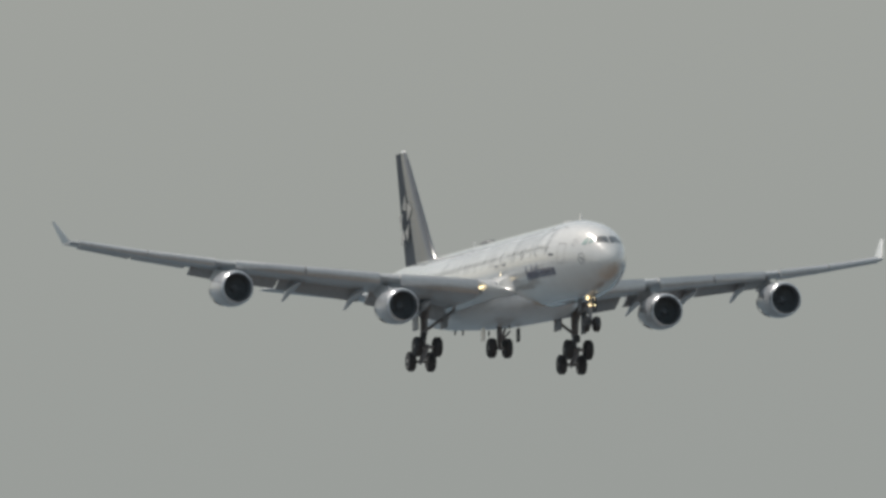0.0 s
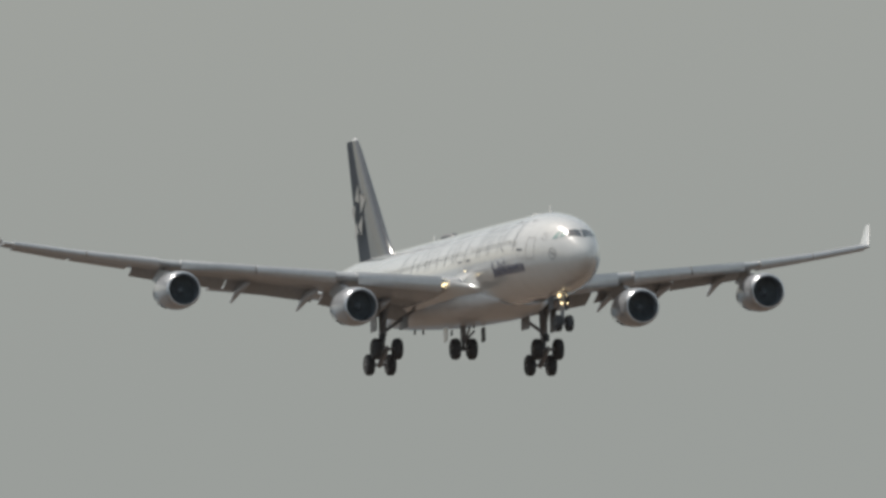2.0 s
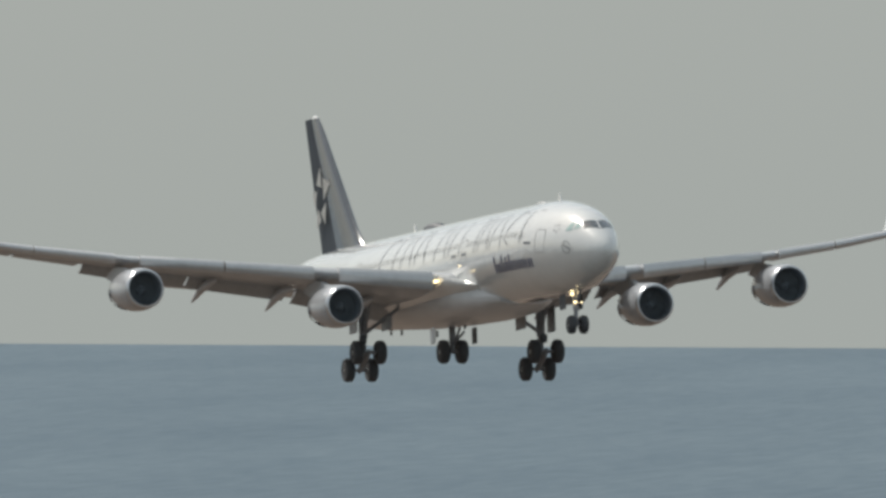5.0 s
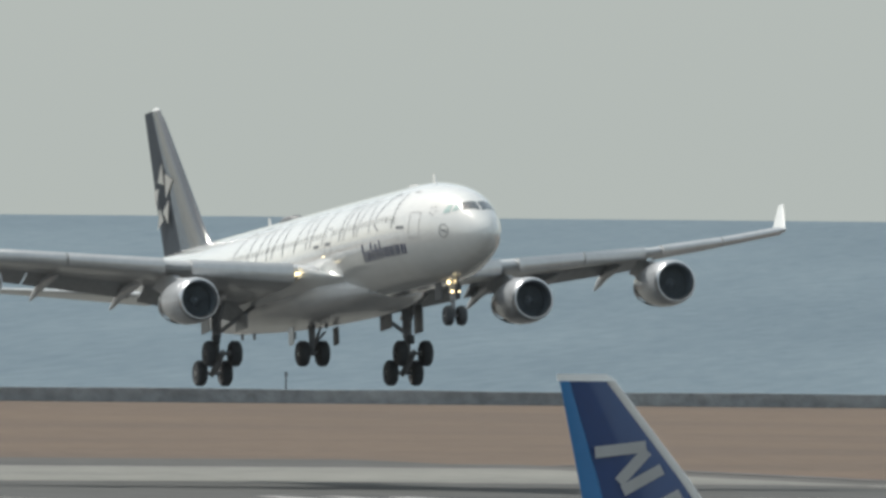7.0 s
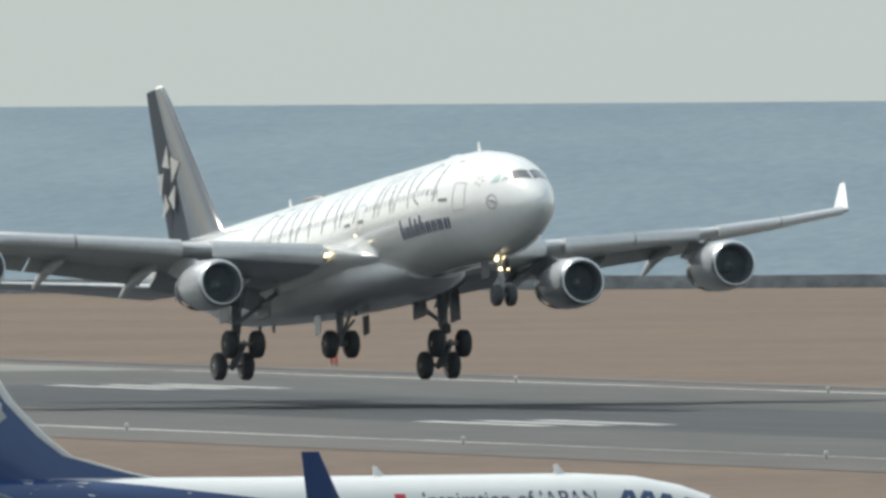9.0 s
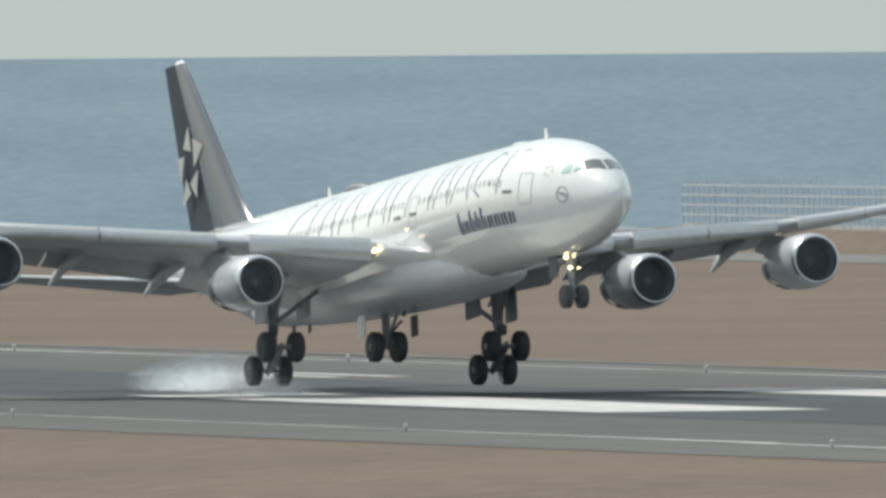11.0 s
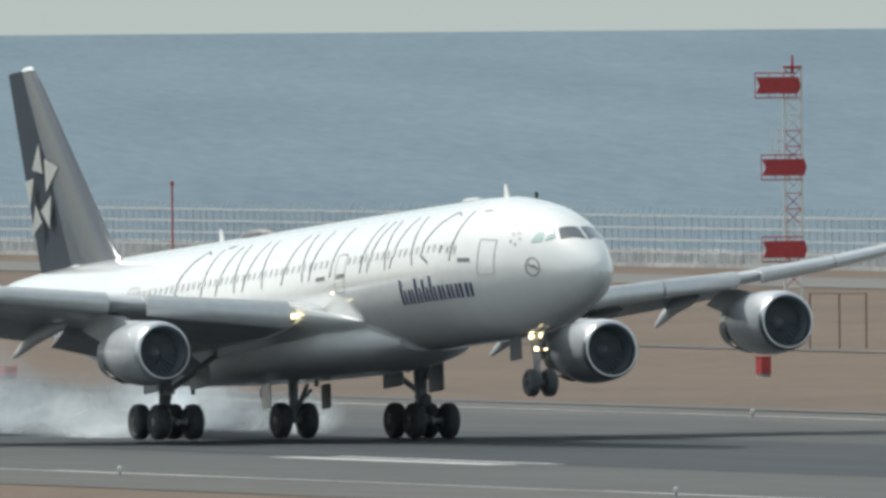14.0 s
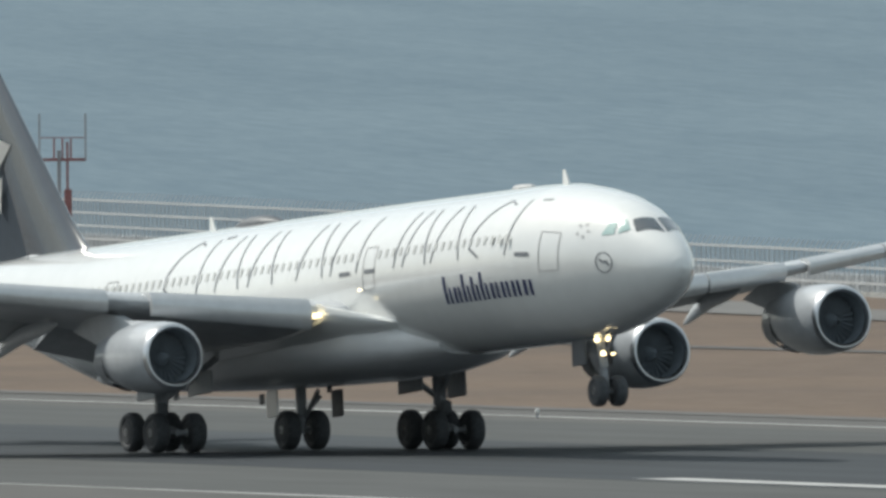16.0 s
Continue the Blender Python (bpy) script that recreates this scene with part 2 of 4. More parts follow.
def sea_material():
    m = bpy.data.materials.new("sea_water")
    m.use_nodes = True
    n, l = m.node_tree.nodes, m.node_tree.links
    b = n["Principled BSDF"]
    b.inputs["Roughness"].default_value, b.inputs["IOR"].default_value = 0.5, 1.33
    b.inputs["Specular IOR Level"].default_value = SEA_SPEC
    co, mp = n.new("ShaderNodeTexCoord"), n.new("ShaderNodeMapping")
    mp.vector_type = "TEXTURE"
    mp.inputs["Scale"].default_value = (30, 1.7, 1)
    mp.inputs["Rotation"].default_value = (0, 0, radians(163))
    l.new(co.outputs["Object"], mp.inputs[0])
    wave, swell = n.new("ShaderNodeTexNoise"), n.new("ShaderNodeTexNoise")
    wave.inputs["Scale"].default_value, wave.inputs["Detail"].default_value = 1.0, 8
    wave.inputs["Roughness"].default_value = 0.65
    swell.inputs["Scale"].default_value, swell.inputs["Detail"].default_value = 0.06, 3
    l.new(mp.outputs[0], wave.inputs[0])
    l.new(mp.outputs[0], swell.inputs[0])
    add = n.new("ShaderNodeMath")
    add.operation = "MULTIPLY_ADD"
    add.inputs[1].default_value = 0.5
    l.new(swell.outputs[0], add.inputs[0])
    l.new(wave.outputs[0], add.inputs[2])
    # light and shade of the ripples, put into the water's base colour
    ramp = n.new("ShaderNodeValToRGB")
    ramp.color_ramp.elements[0].position, ramp.color_ramp.elements[0].color = 0.5, (*RIPPLE_SHADE, 1)
    ramp.color_ramp.elements[1].position, ramp.color_ramp.elements[1].color = 0.95, (*RIPPLE_SHEEN, 1)
    l.new(add.outputs[0], ramp.inputs[0])
    l.new(ramp.outputs[0], b.inputs["Base Color"])
    bp = n.new("ShaderNodeBump")
    bp.inputs["Strength"].default_value, bp.inputs["Distance"].default_value = 0.2, 1.0
    l.new(wave.outputs[0], bp.inputs["Height"])
    l.new(bp.outputs[0], b.inputs["Normal"])
    return m


SEA = sea_material()


# ---- mesh helpers ----
def mesh_of(name, bm, mat, smooth=True):
    bmesh.ops.recalc_face_normals(bm, faces=bm.faces)
    me = bpy.data.meshes.new(name)
    bm.to_mesh(me)
    bm.free()
    me.materials.append(mat)
    if smooth:
        me.shade_smooth()
        me.set_sharp_from_angle(angle=radians(38))
    return me


def thing(name, label, category, group="", kind="", at=None):
    ob = new(name)
    if at is not None:
        ob.matrix_world = at
    return tagged(ob, label, category, group, kind)


def solid(name, bm, mat, label, category, kind="", group="", smooth=True):
    return tagged(new(name, mesh_of(name, bm, mat, smooth)), label, category, group, kind)


def part(name, bm, mat, parent, label="", smooth=True, at=None):
    me = bm if isinstance(bm, bpy.types.Mesh) else mesh_of(name, bm, mat, smooth)
    ob = new(name, me)
    ob.parent = parent
    if at is not None:
        ob.matrix_basis = at
    return tagged(ob, label)


def loft(rings, closed=True, caps=True, bm=None):
    """Skin through rings of points."""
    bm = bm or bmesh.new()
    vs = [[bm.verts.new(p) for p in ring] for ring in rings]
    for a, b in zip(vs, vs[1:]):
        k = len(a)
        for i in range(k if closed else k - 1):
            j = (i + 1) % k
            bm.faces.new((a[i], a[j], b[j], b[i]))
    if caps and closed:
        bm.faces.new(vs[0])
        bm.faces.new(vs[-1])
    return bm


def ring(x, y, z, ry, rz, n=24, axis="x"):
    pts = []
    for i in range(n):
        a = 2 * math.pi * i / n
        c, s = math.cos(a), math.sin(a)
        pts.append({"x": (x, y + ry * s, z + rz * c), "y": (x + ry * s, y, z + rz * c), "z": (x + ry * s, y + rz * c, z)}[axis])
    return pts


def box(cx, cy, cz, sx, sy, sz, bm=None, bevel=0.0, m=None):
    bm = bm or bmesh.new()
    made = bmesh.ops.create_cube(bm, size=1, matrix=(m or Matrix()) @ Matrix.Translation((cx, cy, cz)) @ Matrix.Diagonal((sx, sy, sz, 1)))
    if bevel:
        edges = list({e for v in made["verts"] for e in v.link_edges})
        bmesh.ops.bevel(bm, geom=edges, offset=bevel, segments=2, affect="EDGES")
    return bm


def tube(a, b, r0, r1=None, n=12, bm=None):
    a, b = Vector(a), Vector(b)
    d = (b - a).normalized()
    u = d.orthogonal().normalized()
    w = d.cross(u)
    r1 = r0 if r1 is None else r1
    rings = [[p + (u * math.cos(2 * math.pi * i / n) + w * math.sin(2 * math.pi * i / n)) * r for i in range(n)] for p, r in ((a, r0), (b, r1))]
    return loft(rings, bm=bm)


def sheet(points, bm=None):
    bm = bm or bmesh.new()
    bm.faces.new([bm.verts.new(p) for p in points])
    return bm


# ---- setting: island, runway, sea ----
SHORE = [(-900, 66), (-1800, 243.5), (-1900, 244), (-2262, 245), (-2299, 103), (-2301, 40), (-2306, -640)]


def build_ground():
    bm = bmesh.new()
    xs = [-2600 + 50 * i for i in range(59)]
    # the strip falls gently towards the taxiways
    prof = [(-620, -2.5), (-180, -2.42), (-100, -2.38), (-60, -0.25), (-46, -0.02), (46, -0.02), (120, 0.0), (260, 0.05)]
    for x0, x1 in zip(xs, xs[1:]):
        for (y0, z0), (y1, z1) in zip(prof, prof[1:]):
            sheet([(x0, y0, z0), (x1, y0, z0), (x1, y1, z1), (x0, y1, z1)], bm)
    bmesh.ops.remove_doubles(bm, verts=bm.verts, dist=0.01)
    # cut the island along its shoreline
    for (ax, ay), (bx, by) in zip(SHORE, SHORE[1:]):
        normal = Vector((by - ay, -(bx - ax), 0)).normalized()
        bmesh.ops.bisect_plane(bm, geom=bm.verts[:] + bm.edges[:] + bm.faces[:], plane_co=(ax, ay, 0), plane_no=normal, clear_outer=True)
    solid("ground", bm, GRASS, "flat ground of dry tan grass beside the runway", "grass", "structure", smooth=False)


build_ground()


def strip(name, y0, y1, z, x0, x1, mat, label, category="runway", step=60):
    bm = bmesh.new()
    n = max(1, int((x1 - x0) / step))
    for i in range(n):
        a, b = x0 + (x1 - x0) * i / n, x0 + (x1 - x0) * (i + 1) / n
        wob = [0.35 * math.sin(a * 0.021 + y0), 0.35 * math.sin(b * 0.021 + y0)]
        sheet([(a, y0 + wob[0], z), (b, y0 + wob[1], z), (b, y1 + wob[0] * 0.6, z), (a, y1 + wob[1] * 0.6, z)], bm)
    return solid(name, bm, mat, label, category, "structure", smooth=False)


strip("runway_shoulder", -42.5, 41.0, 0.004, -1890, 200, SHOULDER, "pale grey paved shoulder along the runway")
strip("runway_overrun", -38.0, 37.0, 0.008, -1912, -1866, OVERRUN, "dark asphalt overrun at the end of the runway")
strip("runway_threshold_pad", -33.0, 36.0, 0.01, -1868, -1788, PAD, "pale worn concrete pad at the runway threshold")
strip("runway", -31.0, 31.0, 0.012, -1790, 200, ASPHALT, "grey asphalt runway with faded markings")
strip("runway_rubber_track", -13.0, 13.5, 0.02, -1720, -500, RUBBER, "dark tyre rubber covering the touchdown zone")
strip("edge_line", -32.0, -31.4, 0.028, -1786, 200, WORN, "white painted runway side stripe", "marking")
strip("edge_line_far", 34.7, 35.4, 0.028, -1786, 200, WORN, "white painted runway side stripe", "marking")
strip("drain_channel", 40.9, 43.4, 0.03, -1885, -300, DRAIN, "dark grated drain along the runway shoulder", "drain")
strip("service_road", 109.5, 112.0, 0.04, -1590, -1000, DRAIN, "narrow dark service track across the grass", "road")


def perimeter_road():
    near = [(-2230, 205), (-1940, 206), (-1740, 206), (-1612, 176), (-1545, 167), (-1400, 146)]
    far = [(-2230, 224), (-1960, 224), (-1785, 224), (-1680, 205), (-1575, 188), (-1400, 152)]
    bm = bmesh.new()
    for a, b, c, d in zip(near, near[1:], far[1:], far):
        sheet([(*a, 0.07), (*b, 0.07), (*c, 0.07), (*d, 0.07)], bm)
    solid("perimeter_road", bm, ROADGREY, "dark paved perimeter road inside the shore fence", "road", "structure", smooth=False)


perimeter_road()
strip("taxiway", -160, -104, -2.33, -2000, -300, SHOULDER, "grey paved taxiway beyond the grass", "taxiway")

# touchdown-zone bars
for x0, x1, y0, y1 in MARKS:
    bm = bmesh.new()
    sheet([(x0, y0, 0.034), (x1, y0, 0.034), (x1, y1, 0.034), (x0, y1, 0.034)], bm)
    solid("runway_bar", bm, PAINT, "worn white painted bar on the runway", "marking", "structure", smooth=False)


def build_seawall():
    bm = bmesh.new()
    rnd = random.Random(4)
    pts = []
    for (ax, ay), (bx, by) in zip(SHORE, SHORE[1:]):
        n = max(1, int(math.hypot(bx - ax, by - ay) / 6))
        pts += [(ax + (bx - ax) * i / n, ay + (by - ay) * i / n) for i in range(n)]
    rings = []
    for (x, y), (x2, y2) in zip(pts, pts[1:]):
        d = Vector((x2 - x, y2 - y, 0)).normalized()
        nrm = Vector((d.y, -d.x, 0))
        h = 0.95 + rnd.uniform(-0.05, 0.05)
        p = Vector((x, y, 0))
        rings.append([p + nrm * -0.5 + Vector((0, 0, -3.5)), p + nrm * -0.5 + Vector((0, 0, h)), p + nrm * 1.2 + Vector((0, 0, h)), p + nrm * 1.6 + Vector((0, 0, h * 0.4)), p + nrm * 7 + Vector((0, 0, -3.5))])
    loft(rings, bm=bm)
    solid("seawall", bm, STONE, "low dark stone seawall along the shore", "seawall", "structure", smooth=False)


build_seawall()


def build_sea():
    bm = bmesh.new()
    rings = []
    for i in range(41):
        az = radians(60 + 170 * i / 40)
        row = []
        for d, z in ((300, -3.2), (1500, -3.0), (2100, -2.4), (3000, 0.2), (4000, 3.2), (4960, SEA_EDGE)):
            row.append((EYE[0] + d * math.cos(az), EYE[1] + d * math.sin(az), z))
        rings.append(row)
    loft(rings, closed=False, bm=bm)
    solid("water", bm, SEA, "hazy blue-grey sea reaching to the horizon", "sea", "structure")


build_sea()


# ---- fence, masts and markers by the shore ----
def fence(start, end, height, rails, base):
    (x0, y0), (x1, y1) = start, end
    long = math.hypot(x1 - x0, y1 - y0)
    f = thing("fence", "tall galvanised steel security fence beside the sea", "fence", "shore fences", at=pose(x0, y0, base, 0, 0, math.degrees(math.atan2(y1 - y0, x1 - x0))))
    part("base_wall", box(long / 2, 0, 0.12, long, 0.3, 0.3), KERB, f, "low pale concrete base", smooth=False)
    rail = mesh_of("rail", box(long / 2, 0, 0, long, 0.06, 0.085), RAIL, False)
    for i in range(rails):
        part("rail", rail, None, f, at=pose(0, -0.06, height * (0.3 + 0.68 * i / (rails - 1))))
    bm = tube((0, 0, 0), (0, 0, height), 0.035, n=6)
    tube((0, 0, height), (0, 0.25, height + 0.42), 0.03, n=6, bm=bm)
    post = mesh_of("post", bm, GALV, False)
    n = int(long / 1.25)
    for i in range(n + 1):
        part("post", post, None, f, at=pose(long * i / n, 0, 0))
    verts, faces = [], []
    for i in range(int(long / 0.3)):
        x, k = 0.3 * (i + 0.5), len(verts)
        verts += [(x + dx, 0.03 + dy, z) for z in (0.2, height) for dx, dy in ((-0.009, 0), (0.009, 0), (0, 0.016))]
        faces += [(k + a, k + b, k + b + 3, k + a + 3) for a, b in ((0, 1), (1, 2), (2, 0))]
    me = bpy.data.meshes.new("wire_mesh")
    me.from_pydata(verts, [], faces)
    me.materials.append(GALV)
    tagged(part("wire_mesh", me, None, f), kind="stuff")


for spec in FENCES:
    fence(*spec)

# the raised bank that carries one stretch of the fence, and the tall post at its end
solid("fence_bank", loft([[(x, 233.5, -0.1), (x, 236.5, h), (x, 239.5, h), (x, 242.5, -0.1)] for x, h in ((-2219, 0.1), (-2214, 1.28), (-2180, 1.26), (-2149.3, 1.28), (-2147.6, 0.1))]), GRASS, "low bank of dry grass under the fence", "bank", "structure", smooth=False)
end_post = thing("fence_end_post", "tall pale steel post at the end of the fence", "post", at=pose(-2148.9, 237.6, 1.2))
part("shaft", box(0, 0, 1.55, 0.22, 0.22, 3.2, bevel=0.03), RAIL, end_post)
part("cap", box(0, 0, 3.18, 0.3, 0.3, 0.08, bevel=0.02), RAIL, end_post)


def lattice(parent, width, z0, z1, bays, mats, name="leg"):
    h = (z1 - z0) / bays
    for sx in (-1, 1):
        for sy in (-1, 1):
            part(name, tube((sx * width / 2, sy * width / 2, z0), (sx * width / 2, sy * width / 2, z1), 0.05, n=8), mats[0], parent)
    for i in range(bays):
        a, b = z0 + h * i, z0 + h * (i + 1)
        bm = bmesh.new()
        for sx, sy, ex, ey in ((-1, -1, 1, -1), (1, -1, 1, 1), (1, 1, -1, 1), (-1, 1, -1, -1)):
            p, q = (sx * width / 2, sy * width / 2), (ex * width / 2, ey * width / 2)
            tube((*p, a), (*q, b), 0.025, n=6, bm=bm)
            tube((*p, b), (*q, b), 0.025, n=6, bm=bm)
        part("brace", bm, mats[(i // 2) % 2 if len(mats) > 1 else 0], parent, "red lattice brace" if (i // 2) % 2 == 0 else "white lattice brace")


def glide_mast(x, y, z0, top, turn):
    t = thing("antenna_mast", "red and white lattice glide-path antenna mast", "mast", at=pose(x, y, z0, 0, 0, turn))
    part("footing", box(0, 0, 0.1, 1.6, 1.6, 0.3, bevel=0.05), STONE, t)
    lattice(t, 0.85, 0.2, top - 0.4, 16, (OFFWHITE, RED))
    part("finial", tube((0, 0, top - 0.6), (0, 0, top + 0.25), 0.09, 0.05), RED, t)
    part("top_frame", box(0.0, 0, top - 0.35, 0.95, 0.95, 0.12, bevel=0.02), RED, t)
    for z, shift in ((top - 1.25, -0.28), (top - 5.35, 0.0), (top - 9.45, 0.0)):
        bm = loft([[(-1.55, -0.5, z + 0.42), (-1.38, -0.5, z), (-1.55, -0.5, z - 0.42), (0.55, -0.5, z - 0.42), (0.68, -0.5, z), (0.55, -0.5, z + 0.42)],
                   [(-1.55, -0.15, z + 0.42), (-1.38, -0.15, z), (-1.55, -0.15, z - 0.42), (0.55, -0.15, z - 0.42), (0.68, -0.15, z), (0.55, -0.15, z + 0.42)]])
        panel = part("antenna_panel", bm, RED, t, "red antenna reflector panel", smooth=False, at=pose(shift, 0, 0))
        rails = bmesh.new()
        for dz in (0.62, -0.62):
            tube((-1.6, -0.45, z + dz), (0.5, -0.45, z + dz), 0.035, n=6, bm=rails)
        for px in (-1.6, -0.9, -0.2):
            tube((px, -0.4, z - 0.62), (px, -0.4, z + 0.62), 0.025, n=6, bm=rails)
        part("walkway_rail", rails, RED, panel)
    side = bmesh.new()
    for px in (-1.05, -0.7):
        tube((px, 0, top - 4.6), (px, 0, top - 3.3), 0.03, n=6, bm=side)
    for dz in (-4.5, -4.0, -3.5):
        tube((-1.05, 0, top + dz), (-0.3, 0, top + dz), 0.025, n=6, bm=side)
    part("side_bracket", side, OFFWHITE, t)
    return t


glide_mast(*GLIDE)


def frame_mast(x, y, z0, top, turn):
    t = thing("sensor_mast", "slim red steel mast, muted as by haze, with a square frame on top", "mast", at=pose(x, y, z0, 0, 0, turn))
    part("footing", box(0, 0, 0.1, 1.2, 1.2, 0.3, bevel=0.04), STONE, t)
    part("pole", tube((-0.12, 0, 0.2), (-0.12, 0, top - 1.6), 0.09), STRUT, t)
    part("ladder_pole", tube((0.28, 0, 0.2), (0.28, 0, top - 1.2), 0.06), HAZYRED, t, "red side pole, muted as by haze")
    part("cross_bar", box(0.05, 0, top - 2.05, 2.2, 0.14, 0.14, bevel=0.02), HAZYRED, t)
    part("upper_bar", box(0.05, 0, top - 1.0, 2.1, 0.07, 0.05), HAZYRED, t)
    for px in (-1.05, -0.35, 0.05, 0.45, 1.15):
        h = 0.25 if abs(px) > 0.8 else -0.95
        part("upright", tube((px, 0, top - 2.1), (px, 0, top + h - 0.1), 0.045, n=8), STRUT if abs(px) > 0.8 else HAZYRED, t)
    part("cable_box", box(0.3, 0, top - 4.2, 0.35, 0.3, 1.5, bevel=0.03), HAZYRED, t)
    return t


frame_mast(*FRAME)


def pole(x, y, h, mat, label, r=0.06, z=0.0):
    t = thing("pole", label, "pole", at=pose(x, y, z))
    part("shaft", tube((0, 0, -0.1), (0, 0, h), r, r * 0.8), mat, t)
    part("cap", tube((0, 0, h), (0, 0, h + 0.25), r * 1.7, r * 1.5), mat, t)
    part("base", box(0, 0, 0.05, r * 6, r * 6, 0.2, bevel=0.02), STONE, t)


for x, y, h, red in POLES:
    pole(x, y, h, RED if red else POLE, "slim red warning pole by the shore" if red else "slim dark steel pole by the shore")


def crate(x, y, sx, sy, h, mat, label):
    t = thing("equipment_box", label, "box", "equipment boxes", at=pose(x, y, 0, 0, 0, 15))
    part("housing", box(0, 0, h / 2 + 0.08, sx, sy, h, bevel=0.04), mat, t)
    part("lid", box(0, 0, h + 0.11, sx * 1.06, sy * 1.06, 0.08, bevel=0.02), mat, t)
    part("skid", box(0, 0, 0.05, sx * 0.9, sy * 0.9, 0.14), STONE, t)


for x, y, sx, sy, h, kind in CRATES:
    crate(x, y, sx, sy, h, {"r": RED, "o": ORANGE}[kind], {"r": "red painted steel equipment box on the grass", "o": "low orange marker box beside the runway"}[kind])


def checker_unit(x, y, w, h, columns, rows):
    t = thing("equipment_hut", "red and white checkered equipment unit on the grass", "hut", "checkered units", at=pose(x, y, 0, 0, 0, 65))
    part("core", box(0, 0, h / 2 + 0.04, w, w * 0.8, h, bevel=0.02), OFFWHITE, t)
    pw, ph = w / columns, h / rows
    for i in range(columns):
        for j in range(rows):
            red = (i + j) % 2
            part("panel", box(-w / 2 + pw * (i + 0.5), -w * 0.4 - 0.02, 0.06 + ph * (j + 0.5), pw * 0.985, 0.06, ph * 0.98, bevel=0.01), HAZYRED if red else OFFWHITE, t, "red panel, muted as by haze" if red else "white panel", smooth=False)
    part("roof", box(0, 0, h + 0.08, w * 1.04, w * 0.86, 0.09, bevel=0.03), OFFWHITE, t)


checker_unit(-1540.4, 130.8, 1.25, 1.25, 2, 2)
checker_unit(-1517.5, 124.2, 1.1, 1.6, 2, 3)


def cabinet(x, y):
    t = thing("equipment_cabinet", "tall white equipment cabinet with a chamfered top", "cabinet", at=pose(x, y, 0, 0, 0, 65))
    outline = [(-0.65, 0.0), (0.65, 0.0), (0.65, 1.2), (0.35, 1.62), (-0.35, 1.62), (-0.65, 1.2)]
    part("housing", loft([[(px, d, pz) for px, pz in outline] for d in (-0.45, 0.45)]), OFFWHITE, t, smooth=False)
    part("door", box(-0.2, -0.47, 0.8, 0.6, 0.03, 1.2, bevel=0.01), GALV, t)
    part("plinth", box(0, 0, 0.04, 1.5, 1.1, 0.12, bevel=0.02), STONE, t)


cabinet(-1533.5, 131.0)


def marker_frame(posts):
    t = thing("marker_frame", "row of thin rusty steel posts under a top rail", "frame", at=pose(*posts[0], 0))
    (x0, y0), (x1, y1) = posts[0], posts[-1]
    for x, y in posts:
        part("post", tube((x - x0, y - y0, -0.05), (x - x0, y - y0, 2.6), 0.045, n=8), RUST, t)
    part("top_rail", tube((0, 0, 2.58), (x1 - x0, y1 - y0, 2.58), 0.035, n=8), RUST, t)


marker_frame([(-1506.2, 113.8), (-1504.9, 114.8), (-1503.7, 115.7)])


def tuft(x, y, seed):
    rnd = random.Random(seed)
    t = thing("grass_tuft", "small dark tuft of dry grass", "grass", "grass tufts", at=pose(x, y, 0))
    for part_name, n in (("blades", 60),):
        bm = bmesh.new()
        for i in range(n):
            a, r, h = rnd.uniform(0, 6.28), rnd.uniform(0, 0.28), rnd.uniform(0.15, 0.42)
            c, d = Vector((math.cos(a) * r, math.sin(a) * r, -0.03)), Vector((-math.sin(a), math.cos(a), 0)) * 0.03
            tip = c + Vector((math.cos(a) * 0.15, math.sin(a) * 0.15, h))
            sheet([c - d, c + d, tip], bm)
        part(part_name, bm, TUFT, t, smooth=False)


for k, (x, y) in enumerate(TUFTS):
    tuft(x, y, k)

for i in range(7, 40):
    for y in (-33.6, 33.6):
        t = thing("edge_light", "small white elevated runway edge light", "light", "runway edge lights", at=pose(-2250 + 60 * i, y, 0))
        part("stem", tube((0, 0, 0), (0, 0, 0.22), 0.04), STRUT, t)
        part("lens", loft([ring(0, 0, 0.2, 0.08, 0.08, 10, "z"), ring(0, 0, 0.3, 0.09, 0.09, 10, "z"), ring(0, 0, 0.37, 0.04, 0.04, 10, "z")]), OFFWHITE, t)


# ---- the landing airliner (x forward, y to port, z up, origin on the ground under the main gear) ----
# station, height of the axis, half width, half height
BODY = [(30.86, 3.92, 0.05, 0.06), (30.73, 3.93, 0.30, 0.33), (30.43, 3.96, 0.56, 0.63), (29.96, 4.02, 0.84, 0.96), (29.27, 4.13, 1.14, 1.33), (28.41, 4.30, 1.44, 1.71), (27.38, 4.44, 1.74, 2.04),
        (26.18, 4.53, 2.05, 2.32), (24.8, 4.61, 2.33, 2.53), (23.0, 4.74, 2.65, 2.69), (21.0, 4.81, 2.8, 2.74), (16, 4.94, 2.8, 2.74), (10, 5.09, 2.8, 2.74), (4, 5.22, 2.8, 2.74), (-2, 5.35, 2.8, 2.74),
        (-8, 5.48, 2.8, 2.74), (-12, 5.64, 2.68, 2.67), (-15, 5.93, 2.38, 2.44), (-18, 6.38, 2.0, 2.07), (-21, 6.84, 1.62, 1.66), (-24, 7.25, 1.29, 1.26), (-27, 7.5, 0.96, 0.94), (-29.3, 7.6, 0.66, 0.64), (-30.9, 7.64, 0.36, 0.35), (-31.2, 7.65, 0.2, 0.19)]


